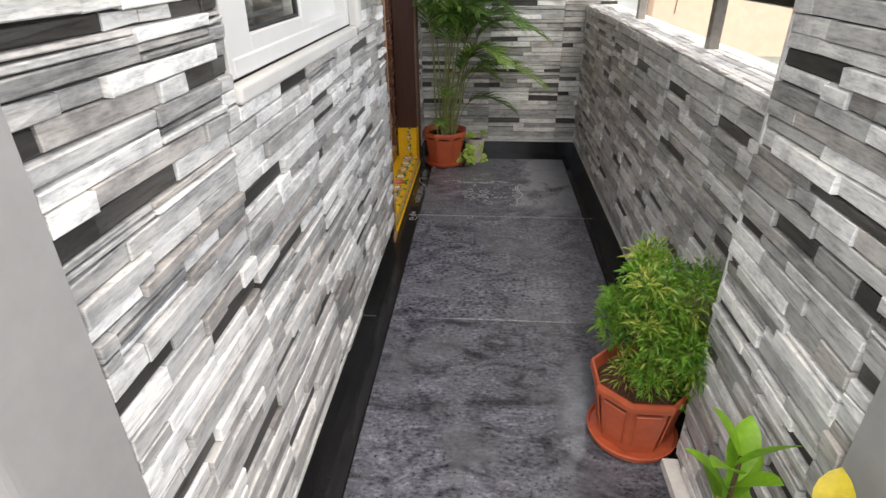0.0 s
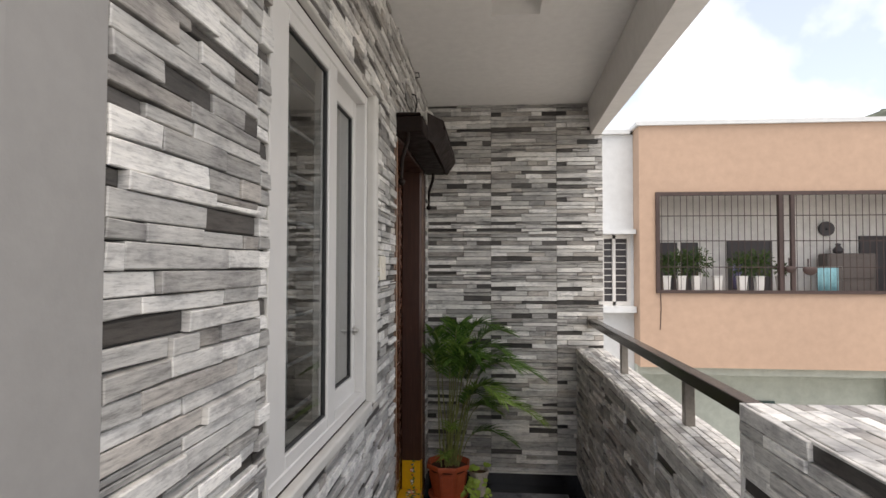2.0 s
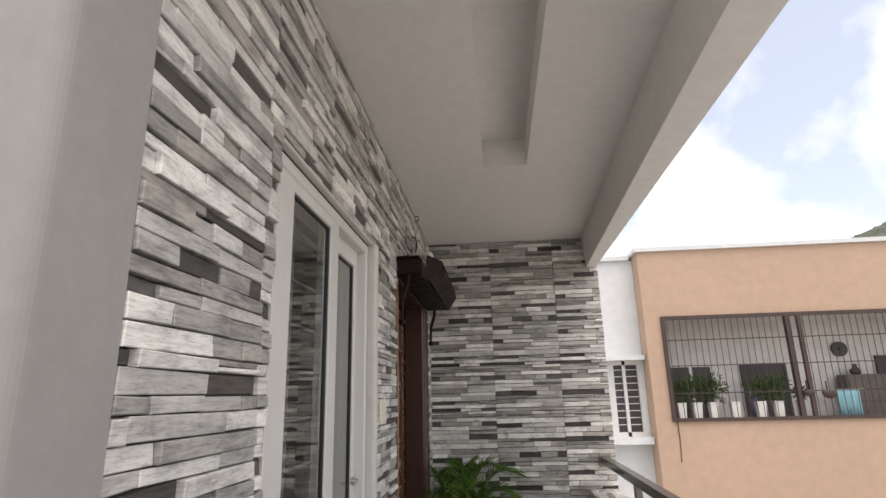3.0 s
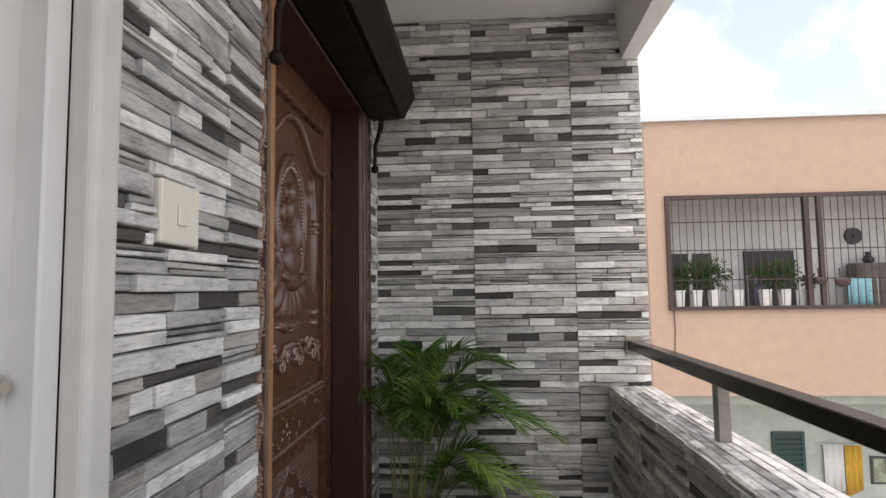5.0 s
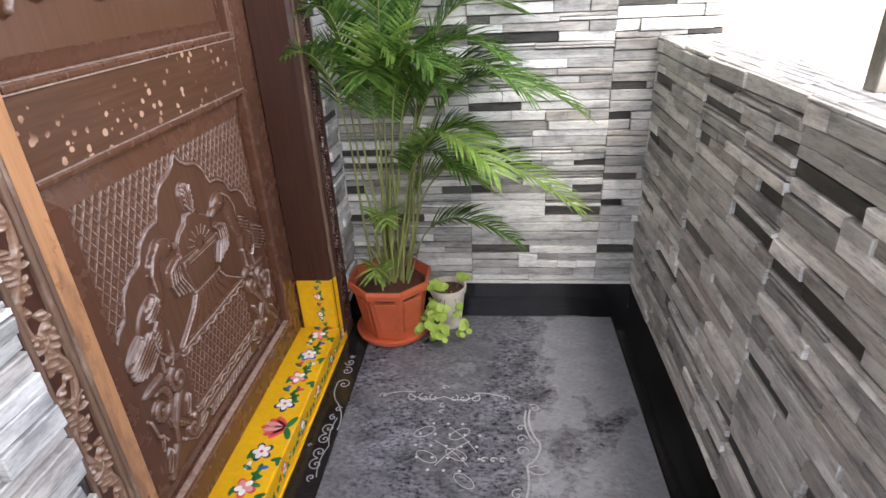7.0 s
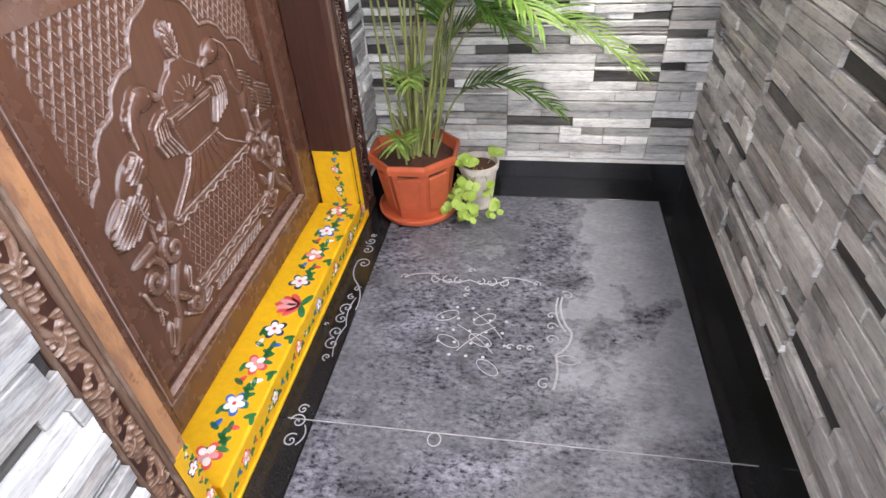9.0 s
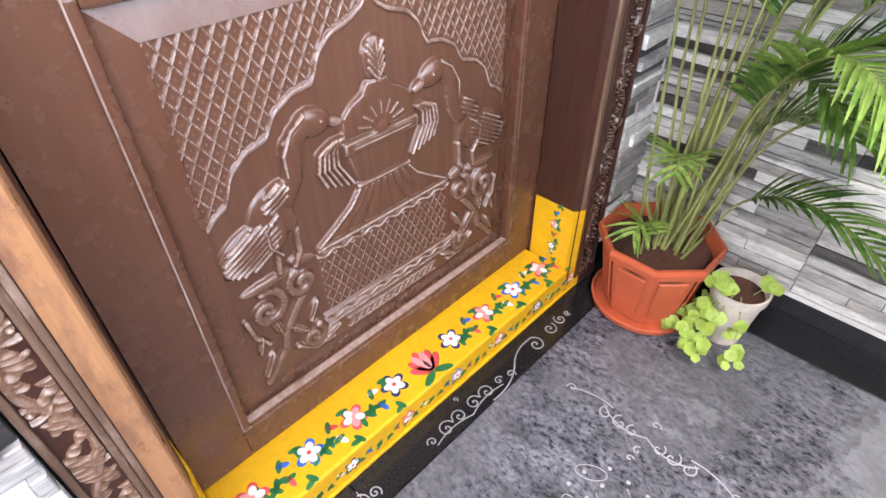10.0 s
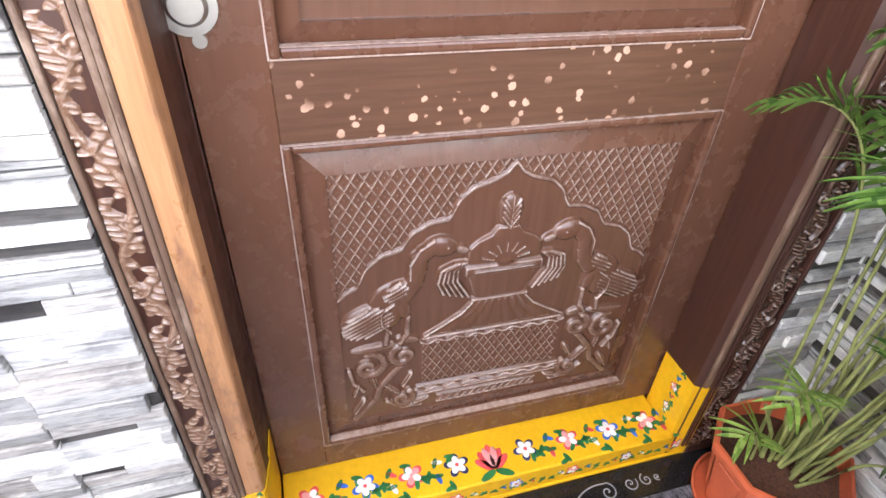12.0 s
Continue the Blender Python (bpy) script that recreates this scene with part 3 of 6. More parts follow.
box(bm, (-3.4, 4.0, -0.019), (-1.7, 4.62, 0.42), 0.05, 3)
box(bm, (-3.4, 4.62, -0.019), (-1.7, 4.86, 0.86), 0.06, 3)
tagged(part("sofa", bm, plain("navy_cloth", (0.02, 0.03, 0.06), 0.9, fine=200, amount=0.3)), "low dark navy sofa in the dim room", "sofa")

# ---- carved door ----
def grid_relief(y0, y1, z0, z1, x, step, height):
    """A carved face in the y-z plane, looking towards +x; height(u, v) from its lower middle."""
    nu, nv = int((y1 - y0) / step), int((z1 - z0) / step)
    ys, zs = np.linspace(y0, y1, nu + 1), np.linspace(z0, z1, nv + 1)
    Y, Z = np.meshgrid(ys, zs)
    Hh = height(Y - (y0 + y1) / 2, Z - z0)
    V = np.stack([x + Hh, Y, Z], -1).reshape(-1, 3)
    i = np.arange(nv)[:, None] * (nu + 1) + np.arange(nu)[None, :]
    F = np.stack([i, i + 1, i + nu + 2, i + nu + 1], -1).reshape(-1, 4)
    return V.tolist(), F.tolist()


def near_line(U, V, pts):
    """Distance to a line of points."""
    d = np.full(U.shape, 9.0)
    for (a, b), (c, e) in zip(pts, pts[1:]):
        L2 = (c - a) ** 2 + (e - b) ** 2 + 1e-12
        t = np.clip(((U - a) * (c - a) + (V - b) * (e - b)) / L2, 0, 1)
        d = np.minimum(d, np.hypot(U - a - t * (c - a), V - b - t * (e - b)))
    return d


def bead(d, w, h):
    return h * np.sqrt(np.clip(1 - (d / w) ** 2, 0, 1))


def dome(U, V, cu, cv, ru, rv, h, turn=0.0):
    c, s = math.cos(turn), math.sin(turn)
    a, b = (U - cu) * c + (V - cv) * s, -(U - cu) * s + (V - cv) * c
    return h * np.sqrt(np.clip(1 - (a / ru) ** 2 - (b / rv) ** 2, 0, 1))


def curl(cu, cv, r, turns, a0, way=1, k=26):
    """A scroll that winds inwards."""
    return [(cu + r * (1 - i / k) * math.cos(a0 + way * turns * 2 * math.pi * i / k), cv + r * (1 - i / k) * math.sin(a0 + way * turns * 2 * math.pi * i / k)) for i in range(k + 1)]


def lattice(U, V, gap):
    a, b = (U * 1.65 + V) / gap, (U * 1.65 - V) / gap
    da, db = np.abs(a - np.round(a)) * gap * 0.52, np.abs(b - np.round(b)) * gap * 0.52
    line = np.maximum(bead(da, 0.002, 0.0023), bead(db, 0.002, 0.0023))
    ca, cb = np.abs(a - np.floor(a) - 0.5) * gap, np.abs(b - np.floor(b) - 0.5) * gap
    return np.maximum(line, bead(np.hypot(ca, cb), 0.0026, 0.0014))


def lower_carving(U, V):
    """Lattice over a scalloped arch; inside it a pot on a draped stand between two perched birds and leafy scrolls."""
    A = np.abs(U)
    ea = [0, 0.01, 0.035, 0.075, 0.1, 0.112, 0.15, 0.185, 0.2, 0.24, 0.27, 0.282, 0.305, 0.325]
    ez = [0.625, 0.604, 0.588, 0.576, 0.553, 0.518, 0.513, 0.494, 0.464, 0.453, 0.428, 0.39, 0.379, 0.36]
    edge = sum(np.interp(np.abs(A + o), ea, ez) for o in (-0.006, -0.003, 0.0, 0.003, 0.006)) / 5
    H = np.where(V > edge + 0.006, lattice(U, V, 0.036), 0.0)
    H = np.where(V < edge - 0.004, -0.0035, H)
    H = np.maximum(H, bead(np.abs(V - edge) * 0.7, 0.004, 0.0048))
    add = []

    def line(X, pts, w, h):
        add.append(bead(near_line(X, V, pts), w, h))

    def turned(v0, v1, prof_v, prof_w, h):
        w = np.interp(V, prof_v, prof_w)
        add.append(np.where((V > v0) & (V < v1) & (A < w), 0.35 * h + 0.65 * h * np.sqrt(np.clip(1 - (A / w) ** 2, 0, 1)), -0.01))

    # bud, pot, rim and bowl
    turned(0.408, 0.49, [0.408, 0.445, 0.462, 0.475, 0.49], [0.078, 0.074, 0.056, 0.032, 0.022], 0.0105)
    add.append(dome(U, V, 0, 0.522, 0.025, 0.037, 0.012))
    for k in range(4):
        for e in (-1, 1):
            line(U * e, [(0.0, 0.49 + 0.012 * k), (0.015, 0.512 + 0.012 * k)], 0.0022, 0.0135)
    line(U, [(0, 0.487), (0, 0.556)], 0.002, 0.0138)
    add.append(dome(U, V, 0, 0.41, 0.022, 0.018, 0.013))
    for k in range(-3, 4):
        line(U, [(0.026 * math.sin(k * 0.42), 0.41 + 0.024 * math.cos(k * 0.42)), (0.05 * math.sin(k * 0.42), 0.41 + 0.045 * math.cos(k * 0.42))], 0.0026, 0.0128)
    add.append(np.where((V > 0.384) & (V < 0.405) & (A < 0.08), 0.0125 - 12.0 * (V - 0.3945) ** 2 - 0.004 * (np.abs(V - 0.3945) < 0.002) * (A < 0.062), -0.01))
    turned(0.322, 0.384, [0.322, 0.345, 0.384], [0.054, 0.062, 0.072], 0.0085)
    add.append(np.where(A < 0.06, bead(np.abs(V - 0.317), 0.0055, 0.0095), -0.01))
    # fluted skirt, bands and lattice cloth
    skirt = np.interp(V, [0.236, 0.26, 0.285, 0.312], [0.155, 0.115, 0.078, 0.056])
    add.append(np.where((V > 0.236) & (V < 0.312) & (A < skirt), 0.0045 + 0.0022 * np.abs(np.cos(U / skirt * 13.0)), -0.01))
    line(A, [(0.056, 0.312), (0.078, 0.285), (0.115, 0.26), (0.155, 0.236)], 0.0028, 0.009)
    for v0, w, amp in ((0.23, 0.16, 0.0), (0.217, 0.162, 0.0035), (0.079, 0.17, 0.0), (0.066, 0.172, 0.0035), (0.054, 0.17, 0.0)):
        add.append(np.where(A < w, bead(np.abs(V - v0 - amp * np.cos(U * 150)), 0.0045, 0.0078), -0.01))
    add.append(np.where((V > 0.086) & (V < 0.21) & (A < 0.158), 0.0012 + lattice(U, V, 0.034) * 0.9, -0.01))
    # leaf bar along the foot
    line(U, [(-0.12, 0.014), (0.12, 0.014)], 0.0025, 0.006)
    line(U, [(-0.12, 0.036), (0.12, 0.036)], 0.0025, 0.006)
    for k in range(13):
        line(U, [(-0.115 + 0.018 * k, 0.017), (-0.102 + 0.018 * k, 0.034)], 0.003, 0.0065)
    for e in (-1, 1):
        S = U * e
        # perched bird: head, bill, crest, neck, shoulder, wing, breast and leg as plain rounded masses
        add += [dome(S, V, 0.127, 0.461, 0.034, 0.024, 0.0145, 0.25), dome(S, V, 0.09, 0.45, 0.018, 0.01, 0.012, 0.35), dome(S, V, 0.118, 0.463, 0.005, 0.004, 0.0165)]
        for k, (p, q) in enumerate(zip([(0.148, 0.458), (0.168, 0.44), (0.172, 0.41), (0.178, 0.385)], [(0.168, 0.44), (0.172, 0.41), (0.178, 0.385), (0.195, 0.36)])):
            line(S, [p, q], 0.018 + 0.001 * k, 0.0125)
        line(S, [(0.143, 0.478), (0.168, 0.462), (0.186, 0.43), (0.186, 0.395)], 0.0035, 0.0125)
        add += [dome(S, V, 0.213, 0.37, 0.033, 0.02, 0.014, -0.6), dome(S, V, 0.268, 0.302, 0.062, 0.041, 0.0145, -0.4), dome(S, V, 0.222, 0.31, 0.022, 0.038, 0.014, 0.3), dome(S, V, 0.2, 0.325, 0.016, 0.03, 0.012, -0.2), dome(S, V, 0.228, 0.33, 0.042, 0.062, 0.0115, 0.35)]
        slant = (V + S * 0.55) / 0.0095
        hatch = bead(np.abs(slant - np.round(slant)) * 0.0095, 0.0024, 0.0158)
        add.append(np.where(dome(S, V, 0.27, 0.302, 0.054, 0.034, 1.0, -0.4) > 0.1, hatch, -0.01))
        add.append(np.where(dome(S, V, 0.214, 0.37, 0.028, 0.016, 1.0, -0.6) > 0.1, hatch, -0.01))
        line(S, [(0.218, 0.345), (0.244, 0.325), (0.243, 0.295), (0.225, 0.27)], 0.003, 0.0168)
        line(S, [(0.19, 0.3), (0.192, 0.255), (0.205, 0.232)], 0.0075, 0.0105)
        line(S, [(0.23, 0.272), (0.235, 0.235)], 0.007, 0.0105)
        add += [dome(S, V, 0.26, 0.225, 0.048, 0.011, 0.01, -0.05), dome(S, V, 0.19, 0.235, 0.026, 0.012, 0.01, 0.3)]
        # folds hanging from the rim
        for k in range(5):
            line(S, [(0.078 + 0.005 * k, 0.418), (0.094 + 0.008 * k, 0.405), (0.094 + 0.0095 * k, 0.375), (0.068 + 0.013 * k, 0.33 + 0.004 * k)], 0.0042, 0.011 + 0.001 * (k % 2))
        # scrolls and leaves under the perch
        for cu, cv, r, t0, w in ((0.272, 0.172, 0.04, 1.5, 1), (0.198, 0.19, 0.03, 1.2, -1), (0.2, 0.052, 0.026, 2.2, 1)):
            line(S, curl(cu, cv, r, 1.35, t0, w), 0.0095, 0.0105)
        line(S, [(0.205, 0.16), (0.226, 0.135), (0.25, 0.1), (0.258, 0.065), (0.285, 0.035), (0.305, 0.012)], 0.0095, 0.01)
        line(S, [(0.312, 0.17), (0.305, 0.13), (0.285, 0.1)], 0.006, 0.009)
        line(S, [(0.16, 0.02), (0.2, 0.022), (0.235, 0.05)], 0.006, 0.009)
        for cu, cv, ru, rv, tn in ((0.295, 0.05, 0.012, 0.03, 0.5), (0.225, 0.09, 0.011, 0.032, -0.7), (0.19, 0.112, 0.01, 0.026, 0.5), (0.262, 0.125, 0.01, 0.022, -0.2), (0.158, 0.035, 0.009, 0.022, 1.2), (0.3, 0.105, 0.008, 0.022, 0.3)):
            add.append(dome(S, V, cu, cv, ru, rv, 0.0095, tn))
            line(S, [(cu + 0.8 * rv * math.sin(tn), cv - 0.8 * rv * math.cos(tn)), (cu - 0.8 * rv * math.sin(tn), cv + 0.8 * rv * math.cos(tn))], 0.0018, 0.0112)
    for a in add:
        H = np.where(a > 0.0004, np.maximum(H, a), H)
    return H


def upper_carving(U, V):
    A = np.abs(U)
    top = np.interp(A, [0, 0.05, 0.10, 0.15, 0.19, 0.225, 0.26, 0.315], [0.885, 0.878, 0.855, 0.815, 0.785, 0.768, 0.762, 0.762])
    H = np.where(V > top, 0.012, 0.0)
    add = [bead(np.abs(V - top) * 0.8, 0.012, 0.018)]
    rim = np.hypot(U / 0.135, (V - 0.545) / 0.2)
    add.append(np.where(V > 0.42, bead(np.abs(rim - 1) * 0.14, 0.012, 0.012), 0.0))
    add.append(np.where(V > 0.42, bead(np.abs(rim - 0.86) * 0.14, 0.006, 0.008 + 0.003 * np.cos(np.arctan2(V - 0.545, U) * 60)), 0.0))
    # seated figure as plain stacked masses on a lotus
    for a in ((0, 0.575, 0.05, 0.05, 0.02), (0, 0.635, 0.026, 0.035, 0.018), (0, 0.48, 0.085, 0.05, 0.02), (0, 0.41, 0.07, 0.065, 0.024),
              (-0.06, 0.565, 0.025, 0.03, 0.012), (0.06, 0.565, 0.025, 0.03, 0.012), (0.0, 0.50, 0.018, 0.075, 0.027), (0, 0.345, 0.125, 0.035, 0.02)):
        add.append(dome(U, V, *a))
    for s in (-1, 1):
        S = U * s
        add += [dome(S, V, 0.11, 0.48, 0.018, 0.055, 0.014, 0.3), dome(S, V, 0.1, 0.40, 0.02, 0.05, 0.014, -0.5), dome(S, V, 0.075, 0.355, 0.06, 0.022, 0.022, 0.2)]
        for k in range(4):
            add.append(dome(S, V, 0.02 + 0.042 * k, 0.265 + 0.013 * k * k * 0.7, 0.03, 0.062, 0.015 + 0.001 * k, 0.25 * k))
        add += [dome(S, V, 0.265, 0.5, 0.02, 0.2, 0.012), dome(S, V, 0.265, 0.56, 0.03, 0.016, 0.016), dome(S, V, 0.265, 0.53, 0.026, 0.01, 0.015), dome(S, V, 0.265, 0.235, 0.032, 0.02, 0.014), dome(S, V, 0.265, 0.2, 0.036, 0.014, 0.013)]
        add += [dome(S, V, 0.2, 0.64, 0.013, 0.035, 0.012), dome(S, V, 0.235, 0.7, 0.012, 0.03, 0.011)]
        add.append(bead(near_line(S, V, [(0.0, 0.145), (0.06, 0.14), (0.1, 0.105), (0.17, 0.11), (0.2, 0.145), (0.26, 0.13), (0.3, 0.06)]), 0.011, 0.013))
        for cu, cv, r, t0, w in ((0.08, 0.09, 0.03, 1.0, -1), (0.15, 0.14, 0.026, 4.2, 1), (0.225, 0.095, 0.032, 1.4, -1), (0.285, 0.11, 0.022, 0.0, 1), (0.03, 0.115, 0.022, 5.0, 1)):
            add.append(bead(near_line(S, V, curl(cu, cv, r, 1.3, t0, w)), 0.007, 0.012))
        add.append(dome(S, V, 0.05, 0.2, 0.05, 0.014, 0.012, 0.3))
    add.append(dome(U, V, 0, 0.205, 0.12, 0.013, 0.012))
    add.append(dome(U, V, 0, 0.74, 0.014, 0.03, 0.012))
    for a in add:
        H = np.maximum(H, a)
    return H


def vine(U, V):
    """Running stem with curled leaves and berries, each bay a little different."""
    H = np.zeros(U.shape)
    p = 0.21
    sway = 0.5 * np.sin(V * 7.3) + 0.5 * np.sin(V * 17.1 + 1.0)
    ph = V / p * 2 * math.pi + 0.5 * sway
    H = np.maximum(H, bead(np.abs(U - 0.016 * np.sin(ph)) * 0.75, 0.0045, 0.008))
    k = np.round(V / (p / 2))
    c, side = k * p / 2, np.where(k % 2 == 0, 1.0, -1.0)
    wob = 0.006 * np.sin(k * 2.7)
    cu = U + side * (0.008 + wob * 0.4)
    # broad lobed leaf across the bay
    for o, t, w, L in ((0.0, 0.5, 0.013, 0.034), (0.03, 1.0, 0.010, 0.022), (-0.03, -0.9, 0.010, 0.024), (0.048, -0.4, 0.008, 0.014), (-0.047, 0.4, 0.008, 0.015)):
        d = V - c - o - wob
        q = cu + d * t * side
        H = np.maximum(H, 0.0095 * np.sqrt(np.clip(1 - (q / w) ** 2 - (d / L) ** 2, 0, 1)) * (0.72 + 0.28 * np.cos(d * 620 + q * 240)))
    r, a = np.hypot(U - side * 0.013, V - c - 0.02), np.arctan2(V - c - 0.02, (U - side * 0.013) * side)
    H = np.maximum(H, bead(np.abs(r - 0.011 + a * 0.0016), 0.0034, 0.009))
    H = np.maximum(H, bead(r, 0.0045, 0.0105))
    return H


YC = 3.157
LEAF0, LEAF1, LEAFX, THR = 2.657, 3.657, -0.40, 0.082
door_1 = tagged(new("door_1"), "closed brown teak door with carved panels in a carved frame", "door", "", "structure")
bm = bmesh.new()
PL0, PL1 = 2.764, 3.526          # panels across
LO0, LO1, UP0, UP1 = 0.167, 0.913, 1.038, 2.035
for a, b in (((LEAF0, THR + 0.004), (PL0, 2.138)), ((PL1, THR + 0.004), (LEAF1, 2.138)), ((PL0, THR + 0.004), (PL1, LO0)), ((PL0, UP1), (PL1, 2.138))):
    box(bm, (LEAFX - 0.04, a[0], a[1]), (LEAFX, b[0], b[1]), 0.0015)
leaf = part("leaf", bm, M_DOOR)
bm = bmesh.new()
box(bm, (LEAFX - 0.04, PL0, LO1), (LEAFX - 0.001, PL1, UP0), 0.0015)
part("middle_rail", bm, M_SPECK, leaf, "brown rail with flaked pale paint spots")


def moulding(bm, y0, y1, z0, z1, w, depth):
    """A raised, stepped border round a panel."""
    for a, b, c, d in ((y0, y0 + w, z0, z1), (y1 - w, y1, z0, z1), (y0 + w, y1 - w, z0, z0 + w), (y0 + w, y1 - w, z1 - w, z1)):
        box(bm, (LEAFX - 0.03, a, c), (LEAFX + depth, b, d), min(0.006, w * 0.3), 2)


def raised(bm, y0, y1, z0, z1, w, x_out, x_in):
    """The sloping border of a raised panel, rising from its groove to the field."""
    o = [bm.verts.new((x_out, y, z)) for y, z in ((y0, z0), (y1, z0), (y1, z1), (y0, z1))]
    i = [bm.verts.new((x_in, y, z)) for y, z in ((y0 + w, z0 + w), (y1 - w, z0 + w), (y1 - w, z1 - w), (y0 + w, z1 - w))]
    k = [bm.verts.new((x_in - 0.012, *v.co[1:])) for v in i]
    for p in range(4):
        q = (p + 1) % 4
        bm.faces.new((o[p], o[q], i[q], i[p]))
        bm.faces.new((i[p], i[q], k[q], k[p]))
    box(bm, (LEAFX - 0.036, y0, z0), (LEAFX - 0.030, y1, z1))


for (z0, z1, w, lip) in ((LO0, LO1, 0.045, 0.014), (UP0, UP1, 0.030, 0.016)):
    bm = bmesh.new()
    moulding(bm, PL0, PL1, z0, z1, lip, 0.006)
    part("moulding", bm, M_DOOR, leaf)
    bm = bmesh.new()
    raised(bm, PL0 + lip, PL1 - lip, z0 + lip, z1 - lip, w, LEAFX - 0.017, LEAFX - 0.004)
    part("raised_border", bm, M_DOOR, leaf)
    bm = bmesh.new()
    g = 0.0015
    for a, b, c, d in ((PL0 - g, PL0 + g, z0 - g, z1 + g), (PL1 - g, PL1 + g, z0 - g, z1 + g), (PL0 + g, PL1 - g, z0 - g, z0 + g), (PL0 + g, PL1 - g, z1 - g * 0.4, z1 + g * 0.4), (PL0 + lip - g * 0.5, PL1 - lip + g * 0.5, z0 + lip - g * 0.5, z0 + lip + g * 0.5)):
        box(bm, (LEAFX - 0.012, a, c), (LEAFX + 0.0045, b, d), 0.0008)
    part("groove_dust", bm, M_GROOVE, leaf, "pale dust along the panel joint")
v, f = grid_relief(PL0 + 0.059, PL1 - 0.059, LO0 + 0.059, LO1 - 0.059, LEAFX - 0.0085, 0.0019, lambda U, V: 1.1 * lower_carving(U, V))
linked("lower_panel", mesh_from("lower_panel", v, f, M_RUBBED, None, True), leaf, "carved panel with lattice, a pot and two birds")
v, f = grid_relief(PL0 + 0.046, PL1 - 0.046, UP0 + 0.046, UP1 - 0.046, LEAFX - 0.011, 0.0026, lambda U, V: 1.5 * upper_carving(U, V))
linked("upper_panel", mesh_from("upper_panel", v, f, M_RUBBED, None, True), leaf, "arched panel carved with a seated figure")
bm = bmesh.new()
rod(bm, (LEAFX, 2.679, 1.108), (LEAFX + 0.007, 2.679, 1.108), 0.036, 28)
rod(bm, (LEAFX + 0.007, 2.679, 1.108), (LEAFX + 0.013, 2.679, 1.108), 0.025, 28, 0.02)
rod(bm, (LEAFX, 2.686, 1.066), (LEAFX + 0.006, 2.686, 1.066), 0.009, 14)
box(bm, (LEAFX + 0.0132, 2.6775, 1.102), (LEAFX + 0.0138, 2.6805, 1.116))
part("lock", bm, M_STEEL, leaf, "round satin steel lock plate")
adopt(door_1, leaf)

FX = -0.266
LFT, RGT, RIN = YC - 0.617, YC + 0.598, 3.624      # outer edges of the frame, inner face of the hinge jamb
# jamb on the lock side: carved strip, bare splay, dark rebate
bm = bmesh.new()
prism(bm, [(-0.46, LFT), (-0.335, LFT), (-0.335, YC - 0.509), (-0.40, YC - 0.502), (-0.40, YC - 0.496), (-0.46, YC - 0.496)], 0.0, 2.14)
jamb = part("jamb", bm, M_FRAME)
bm = bmesh.new()
prism(bm, [(-0.335, LFT + 0.001), (FX - 0.005, LFT + 0.001), (FX - 0.005, YC - 0.548), (-0.2695, YC - 0.545), (-0.2695, YC - 0.518), (-0.335, YC - 0.504)], 0.03, 2.14)
part("jamb_face", bm, M_FRAME, jamb)
bm = bmesh.new()
prism(bm, [(-0.266, YC - 0.5465), (-0.266, YC - 0.5175), (-0.2685, YC - 0.5145), (-0.273, YC - 0.513), (-0.30, YC - 0.5085), (-0.30, YC - 0.512), (-0.2692, YC - 0.5185), (-0.2692, YC - 0.5465)], 0.03, 2.139)
part("bare_splay", bm, M_JAMB, jamb, "bare honey-coloured wood")
v, f = grid_relief(LFT + 0.012, YC - 0.567, 0.035, 2.14, FX - 0.006, 0.0020, lambda U, V: 0.75 * vine(U * 0.9, V))
linked("carved_strip", mesh_from("carved_strip", v, f, M_RUBFRAME, None, True), jamb, "carved running vine")
bm = bmesh.new()
for y in (LFT + 0.006, YC - 0.561, YC - 0.552):
    box(bm, (FX - 0.008, y - 0.0045, 0.035), (FX + 0.003, y + 0.0045, 2.14), 0.003, 2)
part("bead", bm, M_CARVE, jamb)
bm = bmesh.new()
box(bm, (LX - 0.008, LFT - 0.001, 0.0005), (FX + 0.008, YC - 0.547, 0.034), 0.003)
part("foot", bm, M_JAMB, jamb, "pale bare foot block")
bm = bmesh.new()
prism(bm, [(-0.2625, YC - 0.557), (-0.2625, YC - 0.5445), (-0.2638, YC - 0.5435), (-0.2638, YC - 0.5155), (-0.27, YC - 0.5105), (-0.334, YC - 0.5), (-0.334, YC - 0.5035), (-0.2665, YC - 0.5165), (-0.2665, YC - 0.546)], 0.002, 0.258)
prism(bm, [(-0.3345, YC - 0.505), (-0.3345, YC - 0.5), (-0.398, YC - 0.5), (-0.398, YC - 0.5015)], THR, 0.268)
part("painted_return", bm, M_YELLOW, jamb, "yellow painted foot of the jamb")
adopt(door_1, jamb)
# jamb on the hinge side: square reveal, pale bead, dark carved strip
bm = bmesh.new()
prism(bm, [(-0.46, RGT), (-0.335, RGT), (-0.335, RIN), (-0.394, RIN), (-0.398, RIN + 0.004), (-0.398, 3.659), (-0.46, 3.659)], 0.0, 2.14)
jamb = part("jamb", bm, M_FRAME)
bm = bmesh.new()
prism(bm, [(-0.335, RGT - 0.001), (FX - 0.006, RGT - 0.001), (FX - 0.006, RIN + 0.012), (FX - 0.018, RIN + 0.0005), (-0.335, RIN + 0.0005)], 0.03, 2.14)
part("jamb_face", bm, M_FRAME, jamb)
v, f = grid_relief(RIN + 0.052, RGT - 0.012, 0.035, 2.14, FX - 0.0045, 0.0020, lambda U, V: 1.1 * vine(U * 0.85, V))
